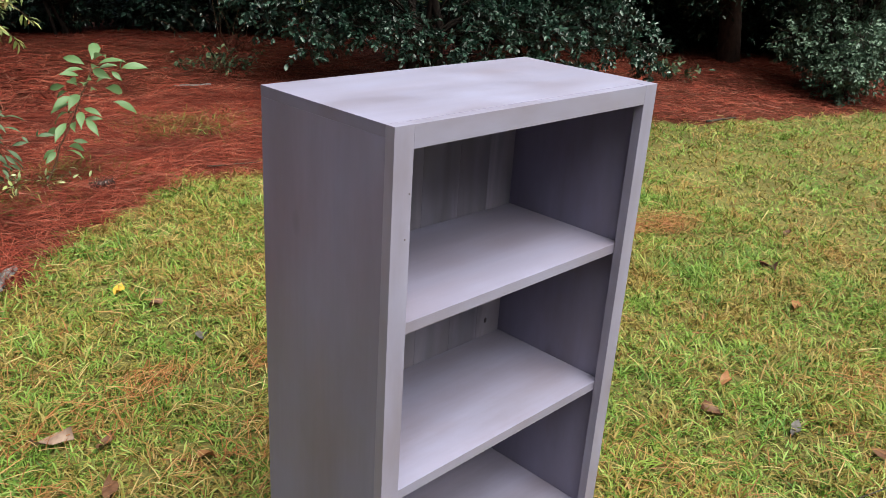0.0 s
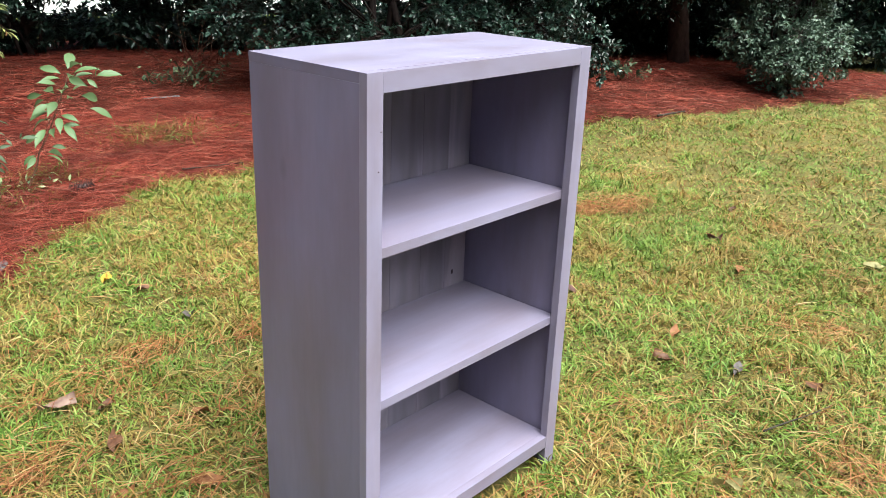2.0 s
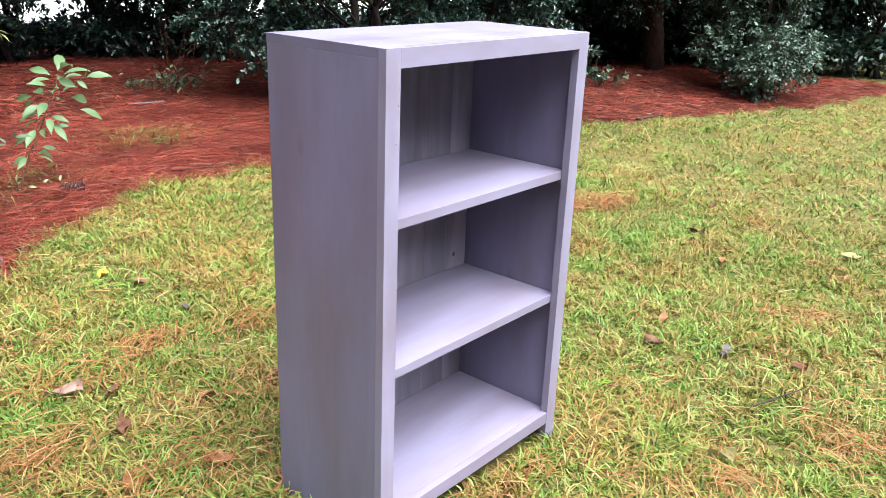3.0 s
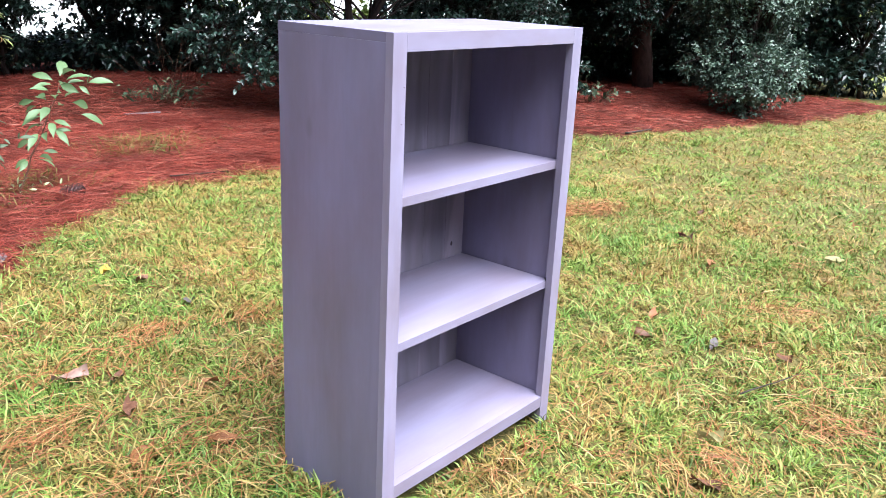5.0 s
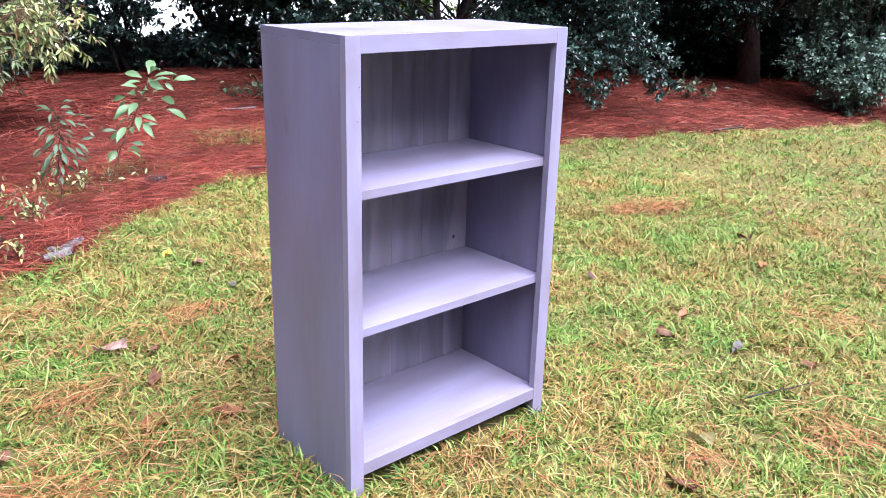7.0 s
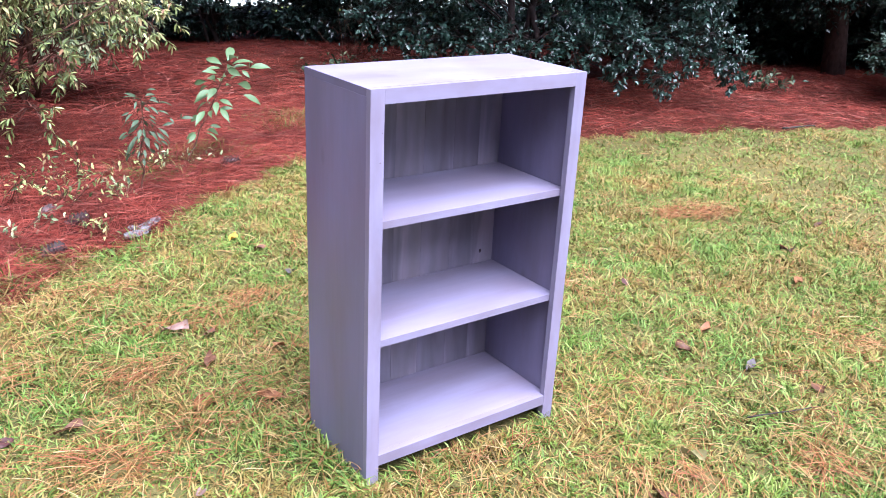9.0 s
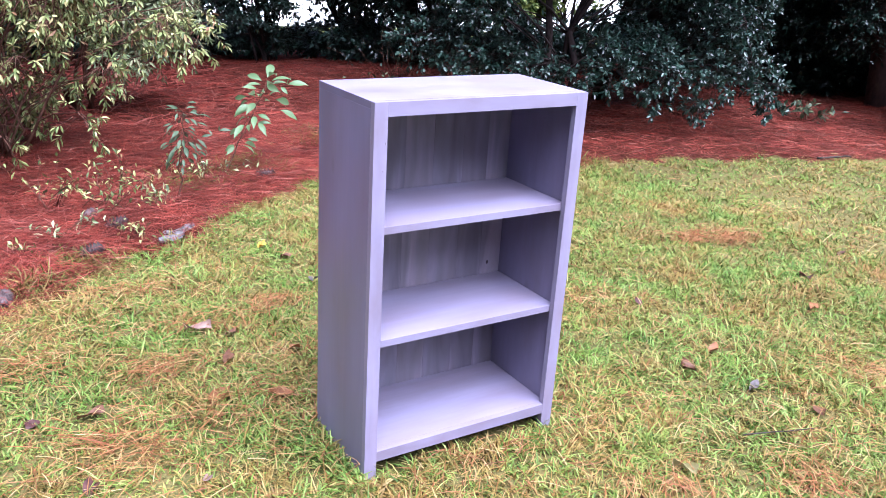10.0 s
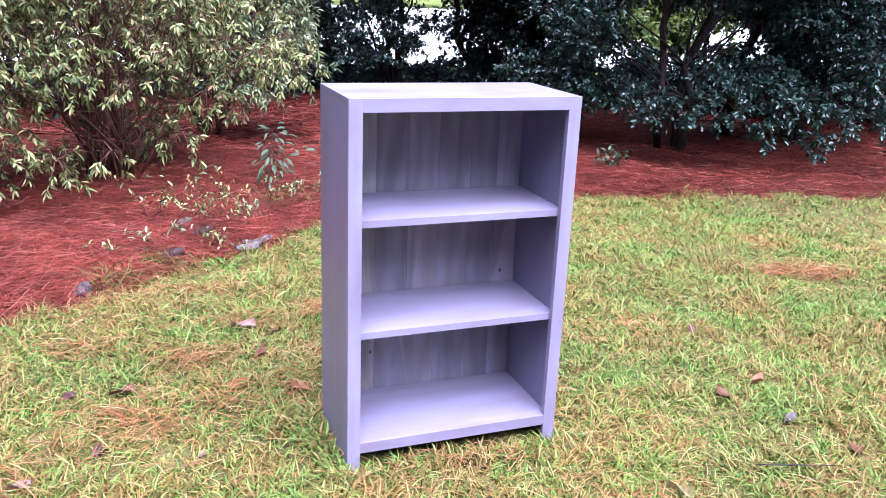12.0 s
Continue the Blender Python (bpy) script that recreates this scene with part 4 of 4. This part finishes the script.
# ---- grass, needles ----
def lawn_points(n, x0, x1, y0, y1):
    x, y = rng.uniform(x0, x1, n), rng.uniform(y0, y1, n)
    ok = (bed_depth(x, y) < rng.normal(0.0, 0.035, n)) & ~((x > -0.002) & (x < BW + 0.002) & (y > -0.002) & (y < BD + 0.002))
    return x[ok], y[ok]


def blades(name, label, x, y, length, wide, per=7, loose=0.012, mat=None):
    """Tufts of arching blades that fan out from their crowns."""
    size = rng.uniform(0.65, 1.25, len(x)) * (0.85 + 0.3 * np.sin(x * 7.3 + 2 * np.sin(y * 5.1)) * np.sin(y * 8.7 + np.sin(x * 4.0)))
    face = rng.uniform(0, 2 * math.pi, len(x))
    x, y, size, face = np.repeat(x, per), np.repeat(y, per), np.repeat(size, per), np.repeat(face, per)
    n = len(x)
    x, y = x + rng.normal(0, loose, n), y + rng.normal(0, loose, n)
    ok = ~((x > -0.003) & (x < BW + 0.003) & (y > -0.003) & (y < BD + 0.003))
    x, y, size, face = x[ok], y[ok], size[ok], face[ok]
    n = len(x)
    P = np.stack([x, y, ground_z(x, y) - 0.003], -1)
    an = face + rng.normal(0, 1.1, n)
    lean = np.clip(rng.normal(1.2, 0.3, n), 0.15, 1.52)
    D = np.stack([np.cos(an) * np.sin(lean), np.sin(an) * np.sin(lean), np.cos(lean)], -1)
    N = np.stack([-np.cos(an) * np.cos(lean), -np.sin(an) * np.cos(lean), np.sin(lean)], -1) + rng.normal(0, 0.35, (n, 3))
    L = length * rng.uniform(0.5, 1.3, n) * size
    W = wide * rng.uniform(0.7, 1.3, n)
    return tagged(scatter(name, T_BLADE, P, D, N, L, W, mat or GRASS), label, "grass", kind="stuff")


gx1, gy1 = lawn_points(41000, -1.7, 3.2, -1.1, 3.0)
blades("grass", "short yellow-green lawn grass", gx1, gy1, 0.062, 0.0042)
gx2, gy2 = lawn_points(20000, 3.2, 9.5, -3.2, 2.9)
blades("grass", "short yellow-green lawn grass", gx2, gy2, 0.055, 0.0056, loose=0.03)
for count, x0, x1, y0, y1 in ((4000, -5.5, 3.2, -6.5, -1.1), (1800, 3.2, 9.5, -6.5, -3.2), (1400, -5.0, -1.7, -1.1, 1.0)):
    gx3, gy3 = lawn_points(count, x0, x1, y0, y1)
    blades("grass", "short yellow-green lawn grass", gx3, gy3, 0.075, 0.012, loose=0.05)


ex_, ey_ = rng.uniform(-1.6, 3.4, 9000), rng.uniform(0.7, 3.1, 9000)
rim = np.abs(bed_depth(ex_, ey_) + 0.02) < rng.uniform(0, 0.07, 9000)
blades("grass", "longer dry grass along the edge of the lawn", ex_[rim], ey_[rim], 0.09, 0.0036, per=5, mat=RIM_GRASS)

fx = np.concatenate([rng.uniform(-0.03, BW + 0.03, 260), rng.uniform(-0.05, -0.004, 420), rng.uniform(BW + 0.004, BW + 0.05, 160)])
fy = np.concatenate([rng.uniform(-0.045, -0.006, 260), rng.uniform(-0.05, BD, 420), rng.uniform(0, BD, 160)])
blades("grass", "longer lawn grass at the foot of the bookcase", fx, fy, 0.075, 0.0045, per=2)


def needles(name, label, x, y, length, wide, mat, lift, tilt=0.12, an=None, template=T_CURVED):
    n = len(x)
    an = rng.uniform(0, 2 * math.pi, n) if an is None else an
    D = np.stack([np.cos(an), np.sin(an), rng.normal(0, tilt, n)], -1)
    N = np.stack([rng.normal(0, 0.4, n), rng.normal(0, 0.4, n), np.ones(n)], -1)
    P = np.stack([x, y, ground_z(x, y) + rng.uniform(0.15, 1.0, n) * lift], -1) - D * (length * 0.5)
    return tagged(scatter(name, template, P, D, N, length * rng.uniform(0.6, 1.2, n), wide * rng.uniform(0.8, 1.3, n), mat), label, "pine straw", kind="stuff")


def bed_points(n, x0, x1, y0, y1, fringe=0.05):
    x, y = rng.uniform(x0, x1, n), rng.uniform(y0, y1, n)
    ok = bed_depth(x, y) > rng.normal(0.0, fringe, n)
    return x[ok], y[ok]


needles("pine_straw", "thick red-brown pine straw", *bed_points(125000, -2.2, 3.2, 0.5, 4.6), 0.145, 0.0021, NEEDLE, 0.05, template=T_STRAW)
needles("pine_straw", "thick red-brown pine straw", *bed_points(95000, 1.0, 9.0, 1.0, 8.5), 0.13, 0.0038, NEEDLE, 0.035, template=T_STRAW)
needles("pine_straw", "thick red-brown pine straw", *bed_points(16000, -4.0, 1.6, 4.4, 8.0), 0.22, 0.006, NEEDLE, 0.04, template=T_STRAW)
needles("pine_straw", "thick red-brown pine straw", *bed_points(15000, -6.5, -2.2, -3.5, 6.0), 0.22, 0.007, NEEDLE, 0.04, template=T_STRAW)
# loose straw on the lawn, in drifts
lx, ly = lawn_points(60000, -1.7, 3.2, -1.1, 3.0)
drift = np.sin(lx * 3.1 + 1.3 * np.sin(ly * 2.2)) * np.sin(ly * 3.7 + lx) + 0.5 * np.sin(lx * 8 + ly * 6) - 0.35 * (lx - 0.3)
keep = rng.uniform(0, 1, len(lx)) < np.clip(0.22 + 0.2 * (drift + 0.5 * np.sin(lx * 17 + 3 * np.sin(ly * 7)) * np.sin(ly * 21)), 0.05, 0.8)
needles("loose_pine_straw", "loose tan pine needles on the grass", lx[keep], ly[keep], 0.085, 0.0021, NEEDLE_TAN, 0.05)
lx, ly = lawn_points(9000, 3.2, 8.0, -2.5, 2.8)
needles("loose_pine_straw", "loose tan pine needles on the grass", lx[::3], ly[::3], 0.14, 0.003, NEEDLE_TAN, 0.05)
# straw drifts under and round the bookcase, and two clumps on the lawn
for cx, cy, sx, sy, n in ((0.45, -0.03, 0.16, 0.04, 170), (0.3, 0.16, 0.2, 0.1, 200), (-0.15, 0.5, 0.22, 0.08, 120), (-0.45, 0.35, 0.16, 0.08, 110), (2.49, 1.11, 0.09, 0.06, 330), (2.73, 1.02, 0.13, 0.05, 360), (2.62, 1.09, 0.14, 0.08, 200), (1.15, -0.62, 0.13, 0.09, 220), (0.75, -0.45, 0.12, 0.08, 120), (-0.1, 1.15, 0.2, 0.09, 170), (0.25, 0.75, 0.15, 0.09, 150), (0.2, 1.25, 0.09, 0.06, 160), (-0.35, 0.85, 0.13, 0.07, 200), (-0.6, 0.5, 0.12, 0.09, 220), (0.5, 1.15, 0.12, 0.05, 130),
                          (-0.75, 1.05, 0.12, 0.06, 150), (-0.3, 1.55, 0.12, 0.05, 150), (1.9, -0.2, 0.16, 0.08, 130), (1.5, 0.75, 0.15, 0.05, 110), (-0.95, 0.2, 0.12, 0.1, 180)):
    n = int(0.68 * n)
    qx, qy = cx + rng.normal(0, sx * 0.75, n), cy + rng.normal(0, sy * 0.75, n)
    ok = ~((qx > -0.05) & (qx < BW + 0.05) & (qy > -0.05) & (qy < BD + 0.05)) | ((cy == 0.16) & (qx > 0.09) & (qx < BW - 0.09) & (qy > 0.09) & (qy < BD - 0.09))
    qx, qy = qx[ok], qy[ok]
    needles("straw_drift", "drift of orange pine needles on the grass", qx, qy, 0.1, 0.0021, NEEDLE_ORANGE, 0.05, an=rng.normal(0.35 + cx, 0.7, len(qx)))
# thin grass tufts in the bed
for cx, cy, n, rad in ((1.62, 3.75, 700, 0.19), (0.72, 3.22, 260, 0.13), (0.35, 2.95, 200, 0.12), (-0.4, 1.98, 180, 0.08), (-0.62, 1.72, 120, 0.06)):
    tx, ty = cx + rng.normal(0, rad, n), cy + rng.normal(0, rad * 0.8, n)
    blades("grass_tuft", "thin pale grass tuft in the pine straw", tx, ty, 0.115, 0.004, per=3, mat=BED_GRASS)
